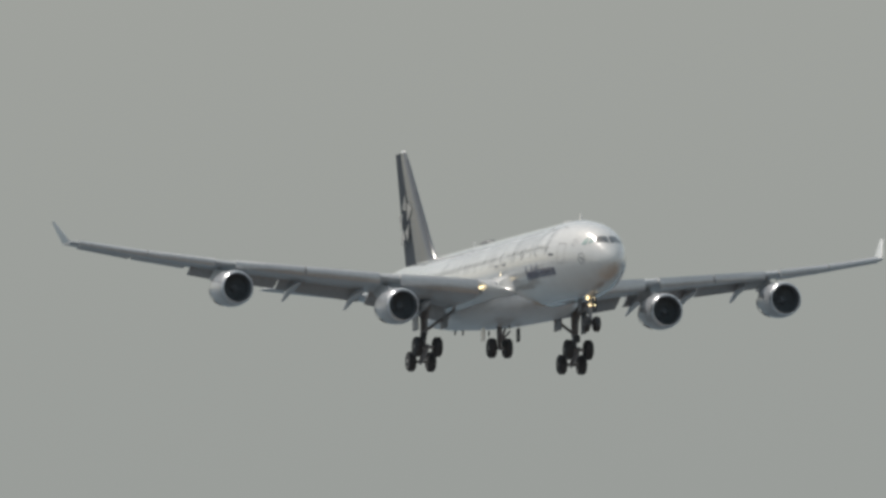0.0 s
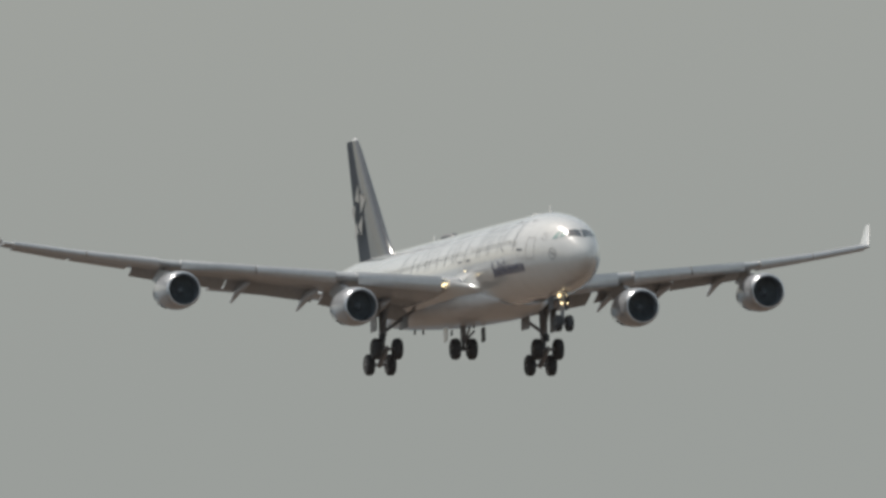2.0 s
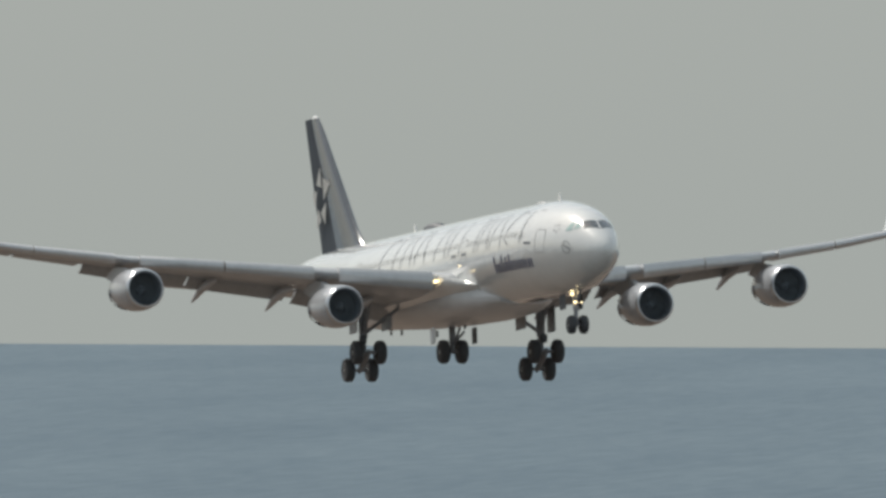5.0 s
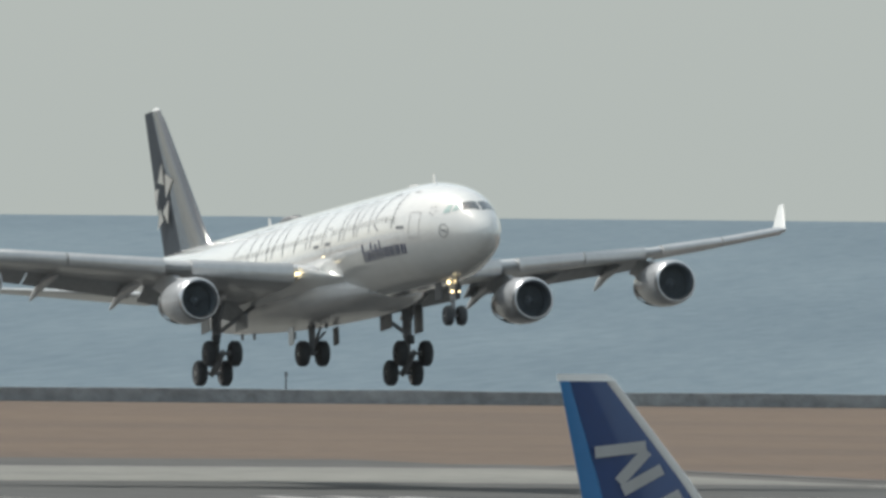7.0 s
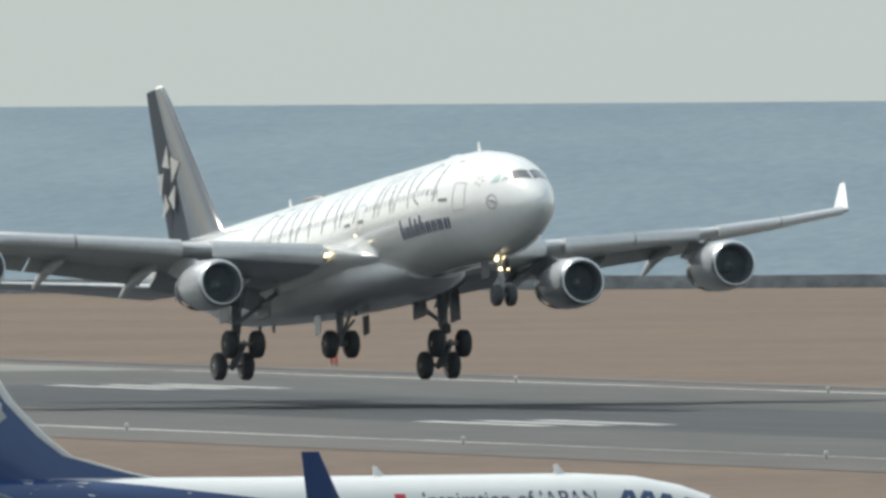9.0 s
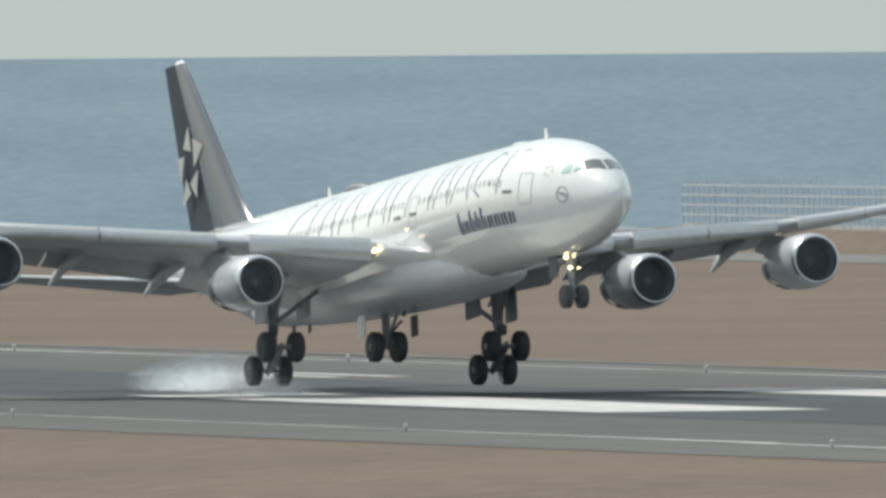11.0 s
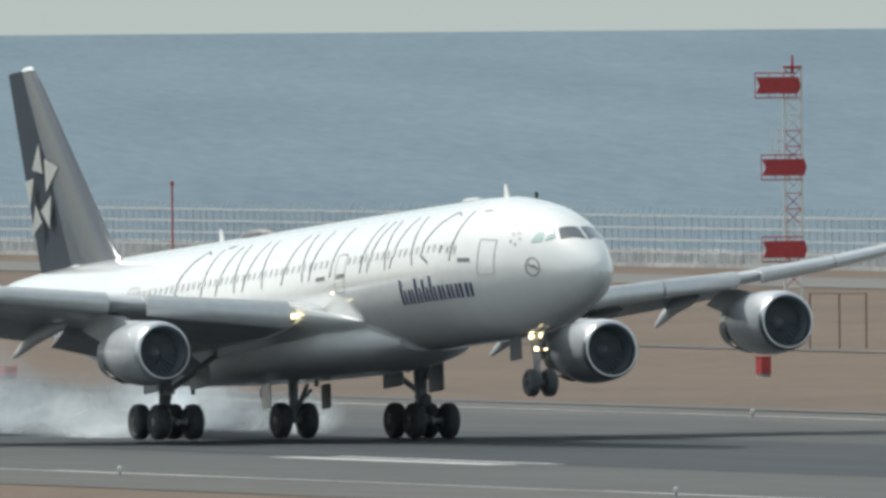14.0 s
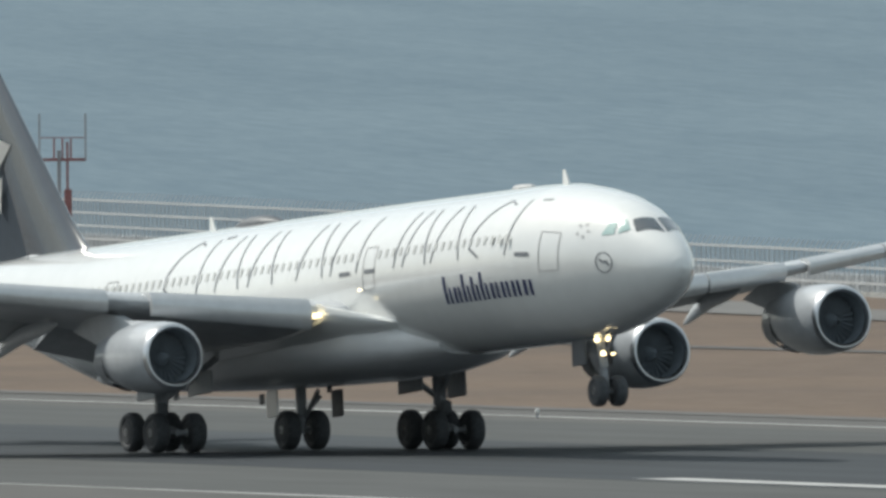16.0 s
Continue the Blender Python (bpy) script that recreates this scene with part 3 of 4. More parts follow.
def body_at(x, rows=BODY):
    for a, b in zip(rows, rows[1:]):
        if b[0] <= x <= a[0]:
            k = (a[0] - x) / (a[0] - b[0])
            return tuple(p + (q - p) * k for p, q in zip(a[1:], b[1:]))
    return rows[-1][1:]


def skin(x, phi, out=0.015, rows=BODY):
    """A point on the hull: phi in degrees from the crown to starboard."""
    z, ry, rz = body_at(x, rows)
    a = radians(phi)
    return Vector((x, -(ry + out) * math.sin(a), z + (rz + out) * math.cos(a)))


def hull(rows, n=48):
    rings = []
    for a, b in zip(rows, rows[1:]):
        k = 3 if a[0] - b[0] < 5 else 4
        for i in range(k):
            x, z, ry, rz = (p + (q - p) * i / k for p, q in zip(a, b))
            rings.append(ring(x, 0, z, ry, rz, n))
    x, z, ry, rz = rows[-1]
    rings.append(ring(x, 0, z, ry, rz, n))
    return loft(rings)


def patch(corners, rows=BODY, out=0.015, n=5):
    """A panel laid on the hull between four (x, phi) corners."""
    bm = bmesh.new()
    (xa, pa), (xb, pb), (xc, pc), (xd, pd) = corners
    grid = []
    for i in range(n + 1):
        u = i / n
        row = []
        for j in range(n + 1):
            v = j / n
            x = (xa * (1 - u) + xb * u) * (1 - v) + (xd * (1 - u) + xc * u) * v
            p = (pa * (1 - u) + pb * u) * (1 - v) + (pd * (1 - u) + pc * u) * v
            row.append(bm.verts.new(skin(x, p, out, rows)))
        grid.append(row)
    for i in range(n):
        for j in range(n):
            bm.faces.new((grid[i][j], grid[i + 1][j], grid[i + 1][j + 1], grid[i][j + 1]))
    return bm


def ribbon(path, width, rows=BODY, bm=None, out=0.015, per=6):
    """A painted stroke along (x, phi) points, of a width in metres."""
    bm = bm or bmesh.new()
    pts = []
    for (xa, pa), (xb, pb) in zip(path, path[1:]):
        pts += [(xa + (xb - xa) * i / per, pa + (pb - pa) * i / per) for i in range(per)]
    pts.append(path[-1])
    r = 2.82
    prev = None
    for i, (x, p) in enumerate(pts):
        xa, pa = pts[max(0, i - 1)]
        xb, pb = pts[min(len(pts) - 1, i + 1)]
        d = Vector((xb - xa, radians(pb - pa) * r)).normalized()
        nx, np_ = -d.y * width / 2, math.degrees(d.x * width / 2 / r)
        pair = (bm.verts.new(skin(x + nx, p + np_, out, rows)), bm.verts.new(skin(x - nx, p - np_, out, rows)))
        if prev:
            bm.faces.new((prev[0], pair[0], pair[1], prev[1]))
        prev = pair
    return bm


FOIL = [(0, 0), (0.012, 0.022), (0.05, 0.042), (0.15, 0.062), (0.32, 0.068), (0.55, 0.052), (0.8, 0.024), (1, 0.002), (1, -0.004), (0.8, -0.014), (0.55, -0.036), (0.32, -0.05), (0.15, -0.046), (0.05, -0.03), (0.012, -0.017)]


def wing_at(y):
    """Leading edge x, leading edge z and chord of the wing at a span station."""
    rows = [(1.5, 10.7, 3.85, 12.5), (2.6, 10.0, 4.0, 11.7), (9.3, 5.85, 4.85, 7.4), (19.35, -0.05, 6.2, 4.75), (24.5, -3.05, 7.08, 3.4), (28.8, -5.6, 7.97, 2.35)]
    for a, b in zip(rows, rows[1:]):
        if a[0] <= y <= b[0]:
            k = (y - a[0]) / (b[0] - a[0])
            return [p + (q - p) * k for p, q in zip(a[1:], b[1:])]
    return rows[-1][1:]


def foil_ring(side, y, x, z, chord, thick=1.0, twist=0.0, c0=0.0, c1=1.0):
    pts = []
    for u, w in FOIL:
        u = c0 + (c1 - c0) * u if (c0, c1) != (0.0, 1.0) else u
        px, pz = -u * chord, w * chord * thick
        a = radians(twist)
        pts.append((x + px * math.cos(a) + pz * math.sin(a), side * y, z + pz * math.cos(a) + px * math.sin(a)))
    return pts


def wing(side, plane):
    ys = [1.5, 2.6, 4, 6, 8, 9.3, 11, 13, 15, 17, 19.35, 21, 23, 25, 27, 28.8]
    rings = []
    for y in ys:
        x, z, c = wing_at(y)
        rings.append(foil_ring(side, y, x, z, c, 0.95, 3.0 - 0.12 * y))
    w = part("wing", loft(rings), WING, plane, "light grey swept wing")
    # leading-edge slats, drooped
    for ya, yb in ((3.9, 8.6), (9.9, 14.4), (14.5, 18.7), (20.0, 24.1), (24.2, 28.3)):
        rs = []
        for k in range(5):
            y = ya + (yb - ya) * k / 4
            x, z, c = wing_at(y)
            h = 0.05 * c + 0.16
            prof = [(-0.1 * c, 0.62 * h), (0.1, 0.52 * h), (0.32, 0.1 * h), (0.36, -0.35 * h), (0.26, -0.85 * h), (0.12, -h), (0.14, -0.6 * h), (0.12, -0.1 * h), (-0.1 * c, 0.45 * h)]
            rs.append([(x + px, side * y, z + 0.05 + pz) for px, pz in prof])
        part("slat", loft(rs), SLAT, w, "bare metal drooped slat")
    # landing flaps
    for ya, yb, ca, cb in ((2.95, 8.9, 2.0, 1.7), (9.4, 14.8, 1.55, 1.35), (14.9, 20.6, 1.35, 1.1)):
        rs = []
        for k in range(5):
            y = ya + (yb - ya) * k / 4
            x, z, c = wing_at(y)
            fc = ca + (cb - ca) * k / 4
            xt = x - c * 0.985 + 0.35
            zt = z - c * math.sin(radians(3.0 - 0.12 * y)) - 0.14
            rs.append(foil_ring(side, y, xt, zt + 0.1, fc, 1.2, 24))
        part("flap", loft(rs), FLAP, w, "grey landing flap lowered")
    for ya, yb in ((21.0, 24.4), (24.6, 27.9)):
        rs = []
        for k in range(3):
            y = ya + (yb - ya) * k / 2
            x, z, c = wing_at(y)
            rs.append(foil_ring(side, y, x - c * 0.74, z - 0.02 - 0.74 * c * math.sin(radians(3.0 - 0.12 * y)), c * 0.3, 1.5, 6))
        part("aileron", loft(rs), WING, w)
    # canoe fairings of the flap tracks
    for y, ln in ((5.6, 5.2), (10.0, 5.8), (14.0, 5.4), (18.1, 4.7)):
        x, z, c = wing_at(y)
        x0, z0 = x - c * 0.5, z - 0.05 * c - 0.5 * c * math.sin(radians(3.0 - 0.12 * y)) - 0.12
        rs = []
        for u, r, drop in ((0, 0.03, 0.0), (0.1, 0.17, 0.03), (0.3, 0.27, 0.08), (0.5, 0.3, 0.16), (0.62, 0.29, 0.28), (0.78, 0.24, 0.5), (0.92, 0.13, 0.74), (1.0, 0.02, 0.86)):
            rs.append(ring(x0 - u * ln, side * y, z0 - drop, r * 0.62, r * 1.05, 12))
        part("flap_track_fairing", loft(rs), NACELLE, w)
    # winglet
    rs = []
    for u in (0.0, 0.08, 0.18, 0.4, 0.7, 1.0):
        rise, outw = 1.62 * u, 0.66 * u
        rs.append([(px, side * (28.75 + outw) + (pz - 7.95 - rise) * -side * min(1, u * 5), pz if u < 0.05 else 7.95 + rise) for px, _, pz in foil_ring(1, 0, -5.62 - 2.15 * u, 7.95 + rise, 2.35 - 1.6 * u, 0.5)])
    part("winglet", loft(rs), WHITE, w, "white upturned winglet")
    part("wing_root_lamp", loft([ring(9.92, side * 3.79, 3.98, 0.02, 0.02, 12), ring(9.9, side * 3.79, 3.98, 0.065, 0.065, 12), ring(9.2, side * 3.79, 3.98, 0.08, 0.08, 12)]), LAMP, w, "lit landing lamp")
    part("root_lamp", loft([ring(11.2, side * 2.74, 4.75, 0.02, 0.02, 12), ring(11.18, side * 2.74, 4.75, 0.045, 0.045, 12), ring(10.9, side * 2.72, 4.75, 0.07, 0.07, 12)]), LAMP, w, "small lit lamp at the wing root")
    part("wing_root_fillet", loft([foil_ring(side, y, x, z, c, t, 3) for y, x, z, c, t in ((1.9, 13.4, 3.4, 15.2, 0.4), (2.5, 12.8, 3.52, 14.6, 0.45), (3.0, 11.7, 3.75, 13.3, 0.55), (3.6, 10.1, 4.05, 11.6, 0.75))]), WHITE, w)
    return w


def spun(profile, n=36, x=0, y=0, z=0, caps=True):
    return loft([ring(x + px, y, z + pz, r, r, n) for px, pz, r in profile], caps=caps)


def fan_blade_mesh():
    u, w, f = Vector((0, 1, 0)), Vector((0, 0, 1)), Vector((1, 0, 0))
    a = [f * -0.98 + u * 0.27 - w * 0.03, f * -1.1 + u * 0.27 + w * 0.04, f * -1.12 + u * 0.9 + w * 0.12, f * -0.92 + u * 0.9 - w * 0.06]
    return mesh_of("fan_blade", loft([a, [p + f * 0.012 + w * 0.012 for p in a]]), BLADE, False)


FAN = fan_blade_mesh()


def engine(plane, x, y, z):
    e = new("engine")
    e.parent, e.matrix_basis = plane, pose(x, y, z)
    outer = [(0.0, 0, 1.03), (-0.02, 0, 1.07), (-0.1, 0, 1.12), (-0.3, 0, 1.17), (-0.8, 0, 1.22), (-1.5, 0.0, 1.245), (-2.4, 0.02, 1.22), (-3.3, 0.06, 1.1), (-4.1, 0.1, 0.94), (-4.9, 0.14, 0.76), (-4.88, 0.14, 0.72), (-4.4, 0.12, 0.74), (-3.9, 0.1, 0.72)]
    nac = part("nacelle", spun(outer, caps=False), NACELLE, e, "grey painted engine nacelle")
    nac.matrix_basis = pose(0, 0, 0, 0, 2)
    part("inlet_lip", spun([(-0.16, 0, 1.146), (-0.05, 0, 1.112), (0.03, 0, 1.055), (0.035, 0, 1.0), (-0.04, 0, 0.955), (-0.2, 0, 0.925)], caps=False), LIP, e, "polished metal inlet lip")
    part("inlet_duct", spun([(-0.19, 0, 0.926), (-0.6, 0, 0.92), (-1.15, 0, 0.93), (-1.2, 0, 0.6), (-1.2, 0, 0.05)], caps=False), INLET, e)
    part("spinner", spun([(-0.55, 0, 0.02), (-0.7, 0, 0.13), (-0.95, 0, 0.25), (-1.12, 0, 0.3)], 20), BLADE, e)
    for i in range(26):
        part("fan_blade", FAN, None, e, at=Matrix.Rotation(2 * math.pi * i / 26, 4, "X"))
    part("exhaust_plug", spun([(-3.9, 0.1, 0.45), (-4.5, 0.12, 0.42), (-5.1, 0.14, 0.22), (-5.5, 0.15, 0.03)], 20), DARK, e)
    part("exhaust_nozzle", spun([(-3.7, 0.085, 1.035), (-4.1, 0.1, 0.955), (-4.93, 0.14, 0.77), (-4.93, 0.14, 0.73)], caps=False), STRUT, e, "bare metal exhaust nozzle")
    # pylon up to the wing
    lx, lz, c = wing_at(abs(y))
    dx, dz = lx - x, lz - z
    top = [(-0.75, 1.23), (dx + 0.3, dz - 0.72), (dx - 0.3, dz - 0.5), (dx - 2.2, dz - 0.25), (dx - 4.2, dz - 0.75)]
    bot = [(-0.85, 1.1), (-1.8, 1.1), (-2.4, 1.08), (-3.4, 0.95), (-5.9, 0.75)]
    rs = []
    for (tx, tz), (bx, bz), w in zip(top, bot, (0.03, 0.14, 0.18, 0.2, 0.05)):
        rs.append([(bx, -w, bz), (bx, w, bz), (tx, w * 0.8, tz), (tx, -w * 0.8, tz)])
    part("pylon", loft(rs), WING, e)
    return e


def wheel_mesh(r, w):
    prof = [(0, 0.3 * r), (0.02, 0.55 * r), (0.12, 0.62 * r), (0.02, 0.68 * r), (0.0, 0.84 * r), (0.12, 0.95 * r), (0.3, r), (0.7, r), (0.88, 0.95 * r), (1.0, 0.84 * r), (0.98, 0.68 * r), (0.88, 0.62 * r), (0.98, 0.55 * r), (1, 0.3 * r)]
    return mesh_of("tyre", loft([ring(0, (u - 0.5) * w, 0, rr, rr, 28, "y") for u, rr in prof]), TYRE)


def rim_mesh(r, w):
    bm = bmesh.new()
    for s in (-1, 1):
        loft([ring(0, s * w * q, 0, rr, rr, 20, "y") for q, rr in ((0.36, 0.56 * r), (0.47, 0.5 * r), (0.42, 0.3 * r), (0.5, 0.22 * r), (0.5, 0.02 * r))], bm=bm)
    return mesh_of("rim", bm, RIM)


def airliner():
    p = thing("airliner", "white four-engined airliner landing with gear and flaps down", "airplane")
    f = part("fuselage", hull(BODY), WHITE, p, "glossy white fuselage")
    # belly fairing
    rs = []
    for x, w, b, t in ((14.5, 1.5, 2.24, 3.1), (12.5, 2.3, 2.02, 3.7), (10, 2.85, 1.88, 4.4), (6, 3.12, 1.92, 4.7), (0, 3.15, 2.18, 4.7), (-5, 3.05, 2.45, 4.7), (-9, 2.6, 2.75, 4.5), (-12, 2.0, 3.02, 4.2), (-14, 1.2, 3.35, 3.9)):
        rs.append([(x, w * math.copysign(abs(math.sin(a)) ** 0.75, math.sin(a)), (b + t) / 2 + (t - b) / 2 * math.copysign(abs(math.cos(a)) ** 0.75, math.cos(a))) for a in [2 * math.pi * i / 32 for i in range(32)]])
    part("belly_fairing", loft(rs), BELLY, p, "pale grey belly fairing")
    # flight-deck glazing: two front panes and two side panes a side
    for mirror in (1, -1):
        for corners, mat in (([(28.82, 2.0), (28.5, 29.5), (28.98, 41.6), (29.62, 3.0)], COCKPIT), ([(28.3, 33.0), (28.2, 38.0), (28.36, 56.5), (28.74, 43.5)], SIDEGLASS), ([(28.06, 39.0), (27.77, 47.0), (27.64, 63.5), (28.18, 58.5)], SIDEGLASS)):
            part("cockpit_window", patch([(x, q * mirror) for x, q in corners], n=8, out=0.02), mat, f, "dark cockpit window pane" if mat is COCKPIT else "greenish cockpit side window", smooth=True)
    # cabin windows
    win = mesh_of("cabin_window", patch([(0.1, 69), (-0.1, 69), (-0.1, 75.5), (0.1, 75.5)], rows=[(1, 0, 2.8, 2.74), (-1, 0, 2.8, 2.74)], n=2), PANE)
    for i in range(62):
        x = 22.6 - 0.56 * i
        if 11.2 < x < 12.4 or x < -12:
            continue
        part("cabin_window", win, None, f, at=pose(x, 0, body_at(x)[0]))
        part("cabin_window", win, None, f, at=pose(x, 0, body_at(x)[0]) @ Matrix.Diagonal((1, -1, 1, 1)))
    # doors: outlines
    for x, w, s in ((25.0, 1.1, 1), (11.8, 0.9, 1), (25.0, 1.1, -1), (11.8, 0.9, -1), (-9.5, 0.9, 1)):
        part("door_outline", ribbon([(x + w / 2, 66 * s), (x + w / 2, 97 * s), (x - w / 2, 97 * s), (x - w / 2, 66 * s), (x + w / 2, 66 * s)], 0.05), LINE, f)
    # livery: slender grey strokes along the upper side, a dark block band below, drawn as plain shapes
    pitch = [(-5.0, 1.8, 0), (-3.1, 2.0, 1), (-0.7, 1.9, 2), (2.0, 2.0, 3), (5.95, 2.1, 2), (8.72, 1.6, 4), (10.8, 1.5, 4), (13.8, 0.4, 5), (14.5, 1.8, 2), (16.75, 2.2, 6), (19.7, 2.1, 7), (22.4, 1.5, 8)]
    top, low, s = 37, 84, 0.1
    for x, w, form in pitch:
        bm = bmesh.new()
        if form in (0, 7):
            ribbon([(x + w, top + 5), (x + w * 0.75, top), (x + w * 0.35, top + 12), (x + 0.1, 66), (x + 0.05, 77), (x + w * 0.4, low)], s, bm=bm, per=4)
        elif form in (2, 3, 6):
            ribbon([(x, low), (x + w * 0.3, top)], s, bm=bm)
            ribbon([(x + w * 0.7, top), (x + w, low)], s, bm=bm)
        else:
            lean = 0.9 if form == 1 else 0.0
            ribbon([(x + lean, low), (x + 0.3 + lean * 0.7, top)], s, bm=bm)
            if form in (4, 8):
                ribbon([(x + w * 0.45, low), (x + w, low)], s * 1.5, bm=bm)
            if form in (1, 8):
                ribbon([(x + w * 0.65, top), (x + w, top - 2)], s, bm=bm)
        part("livery_stroke", bm, LETTER, f, "thin dark grey livery stroke", smooth=True)
    for i, (h, w) in enumerate(((1.7, 0.5), (1, 0.62), (1.7, 0.42), (1.5, 0.4), (1.7, 0.62), (1, 0.62), (1, 0.62), (1, 0.6), (1, 0.62))):
        x = 17.65 + 0.72 * i
        a, b = 115 - 12.0 * h, 115
        bm = ribbon([(x + 0.1, a), (x, b)], 0.2)
        ribbon([(x + 0.42, 115 - 12.0), (x + 0.34, b)], 0.17, bm=bm)
        part("livery_block", bm, NAVY, f, "dark navy livery block")
    circle = [(27.92 + 0.39 * math.cos(a), 91 + 10.5 * math.sin(a)) for a in [2 * math.pi * i / 20 for i in range(21)]]
    bm = ribbon(circle, 0.06, per=2)
    ribbon([(27.68, 88), (27.9, 91), (28.02, 89), (28.16, 94)], 0.1, bm=bm)
    part("round_emblem", bm, LETTER, f, "thin grey ring emblem")
    for k in range(5):
        a = 2 * math.pi * k / 5
        part("emblem_dot", ribbon([(26.65 + 0.2 * math.cos(a), 62 + 5 * math.sin(a)), (26.65 + 0.34 * math.cos(a), 62 + 8 * math.sin(a))], 0.12, per=2), LINE, f)
    # crown antennas and dome
    for x in (21.95, -6.5):
        z, _, r = body_at(x)
        part("blade_antenna", loft([[(x + 0.28, -0.04, z + r - 0.03), (x + 0.28, 0.04, z + r - 0.03), (x - 0.2, 0.04, z + r - 0.03), (x - 0.2, -0.04, z + r - 0.03)], [(x - 0.02, -0.015, z + r + 0.5), (x - 0.02, 0.015, z + r + 0.5), (x - 0.2, 0.015, z + r + 0.5), (x - 0.2, -0.015, z + r + 0.5)]]), WHITE, f)
    part("antenna_dome", loft([ring(x, 0, 8.04, w, h, 16) for x, w, h in ((-0.9, 0.05, 0.05), (-1.3, 0.35, 0.2), (-2.0, 0.5, 0.34), (-3.2, 0.52, 0.38), (-4.0, 0.36, 0.26), (-4.6, 0.05, 0.05))]), DARK, f, "dark crown antenna dome")
    part("antenna_dome", loft([ring(x, 0, 7.62, w, h, 12) for x, w, h in ((19.3, 0.05, 0.04), (19.0, 0.3, 0.12), (18.3, 0.3, 0.15), (17.8, 0.05, 0.04))]), LINE, f)
    for x in (2.0, -3.5, -10.5, -12.6):
        z = 2.2 if x > -9 else body_at(x)[0] - body_at(x)[2]
        part("belly_antenna", box(x, 0.2, z - 0.14, 0.35, 0.04, 0.36), DARK, f)

    # fin: sections from the root up
    def fin_ring(z, xl, xt, t):
        c = xl - xt
        half = [(0, 0.0), (0.02, 0.3), (0.07, 0.55), (0.18, 0.85), (0.4, 1.0), (0.7, 0.98), (1.0, 0.85)]
        return [(xl - u * c, w * t, z) for u, w in half] + [(xl - u * c, -w * t, z) for u, w in half[:0:-1]]
    secs = [(6.6, -13.2, -20.6, 0.34), (7.2, -13.6, -20.9, 0.34), (7.9, -15.6, -21.1, 0.34), (8.5, -16.95, -21.4, 0.33), (9.6, -18.25, -21.95, 0.32), (12, -20.6, -23.3, 0.27), (15.8, -24.35, -25.7, 0.17), (16.55, -25.25, -26.2, 0.13)]
    rud = [(7.0, -20.85, -24.7), (8.3, -21.35, -25.1), (9.5, -21.9, -25.5), (12, -23.3, -26.35), (15.8, -25.7, -27.6), (16.6, -26.2, -27.85)]
    part("fin", loft([fin_ring(*s) for s in secs]), FINBLACK, p, "tall glossy dark fin")
    part("fin_base", loft([ring(x, 0, z, w, h, 16) for x, z, w, h in ((-13.0, 7.6, 0.05, 0.1), (-15, 7.7, 0.5, 0.3), (-18, 7.75, 0.6, 0.7), (-21.0, 7.75, 0.52, 0.95), (-23.9, 7.75, 0.3, 0.75))]), WHITE, p)
    part("rudder", loft([[(a - 0.01, w, z), (a - 1.2, w * 0.75, z), (b, 0.02, z), (b, -0.02, z), (a - 1.2, -w * 0.75, z), (a - 0.01, -w, z)] for z, a, b in rud for w in [0.29 - 0.019 * (z - 7.0)]]), RUDDER, p, "dark rudder")
    part("fin_tip_cap", loft([fin_ring(16.56, -25.2, -26.25, 0.13), fin_ring(16.72, -25.5, -26.2, 0.07)]), WHITE, p)
    # silver triangles on the fin
    for s in (-1, 1):
        for pts in (((-24.4, 13.6), (-25.1, 12.6), (-24.0, 12.35)), ((-23.85, 12.95), (-22.4, 12.5), (-23.65, 11.6)), ((-25.8, 12.2), (-24.95, 12.25), (-25.35, 11.1)), ((-23.15, 11.45), (-24.2, 10.9), (-23.3, 10.15)), ((-24.75, 11.2), (-25.15, 10.0), (-24.1, 10.45))):
            bm = bmesh.new()
            sheet([(x, s * (0.36 - 0.026 * (z - 10)), z) for x, z in pts], bm)
            bmesh.ops.solidify(bm, geom=bm.faces[:], thickness=0.03)
            part("fin_triangle", bm, FINGREY, p, "pale silver triangle on the fin", smooth=False)
        rs = []
        for y, x, z, c in ((0.6, -20.6, 6.0, 6.2), (2, -21.6, 6.15, 5.4), (5, -23.6, 6.5, 3.9), (9.4, -26.5, 7.0, 2.1), (9.7, -26.9, 7.04, 1.5)):
            rs.append(foil_ring(s, y, x, z, c, 0.75, -1))
        part("tailplane", loft(rs), WING, p, "light grey tailplane")
        wing(s, p)
        engine(p, 9.75, s * 9.3, 2.64)
        engine(p, 3.6, s * 19.37, 4.2)
    # nose gear
    g = new("nose_gear")
    g.parent, g.matrix_basis = p, pose(24.55, 0, 0)
    part("strut", loft([ring(-0.27 * (z - 0.2), 0, z, r, r, 16, "z") for z, r in ((0.15, 0.09), (1.0, 0.1), (1.02, 0.15), (2.6, 0.17))]), STRUT, g)
    part("axle", tube((0, -0.5, 0.2), (0, 0.5, 0.2), 0.08), STRUT, g)
    part("drag_brace", tube((-0.3, 0, 1.3), (1.1, 0, 2.4), 0.07), STRUT, g)
    part("torque_link", box(-0.34, 0, 0.8, 0.12, 0.2, 0.7, bevel=0.03), STRUT, g)
    t52, r52 = wheel_mesh(0.53, 0.4), rim_mesh(0.53, 0.4)
    for y in (-0.36, 0.36):
        w = part("wheel", t52, None, g, "black tyre on a pale rim", at=pose(0, y, 0.2))
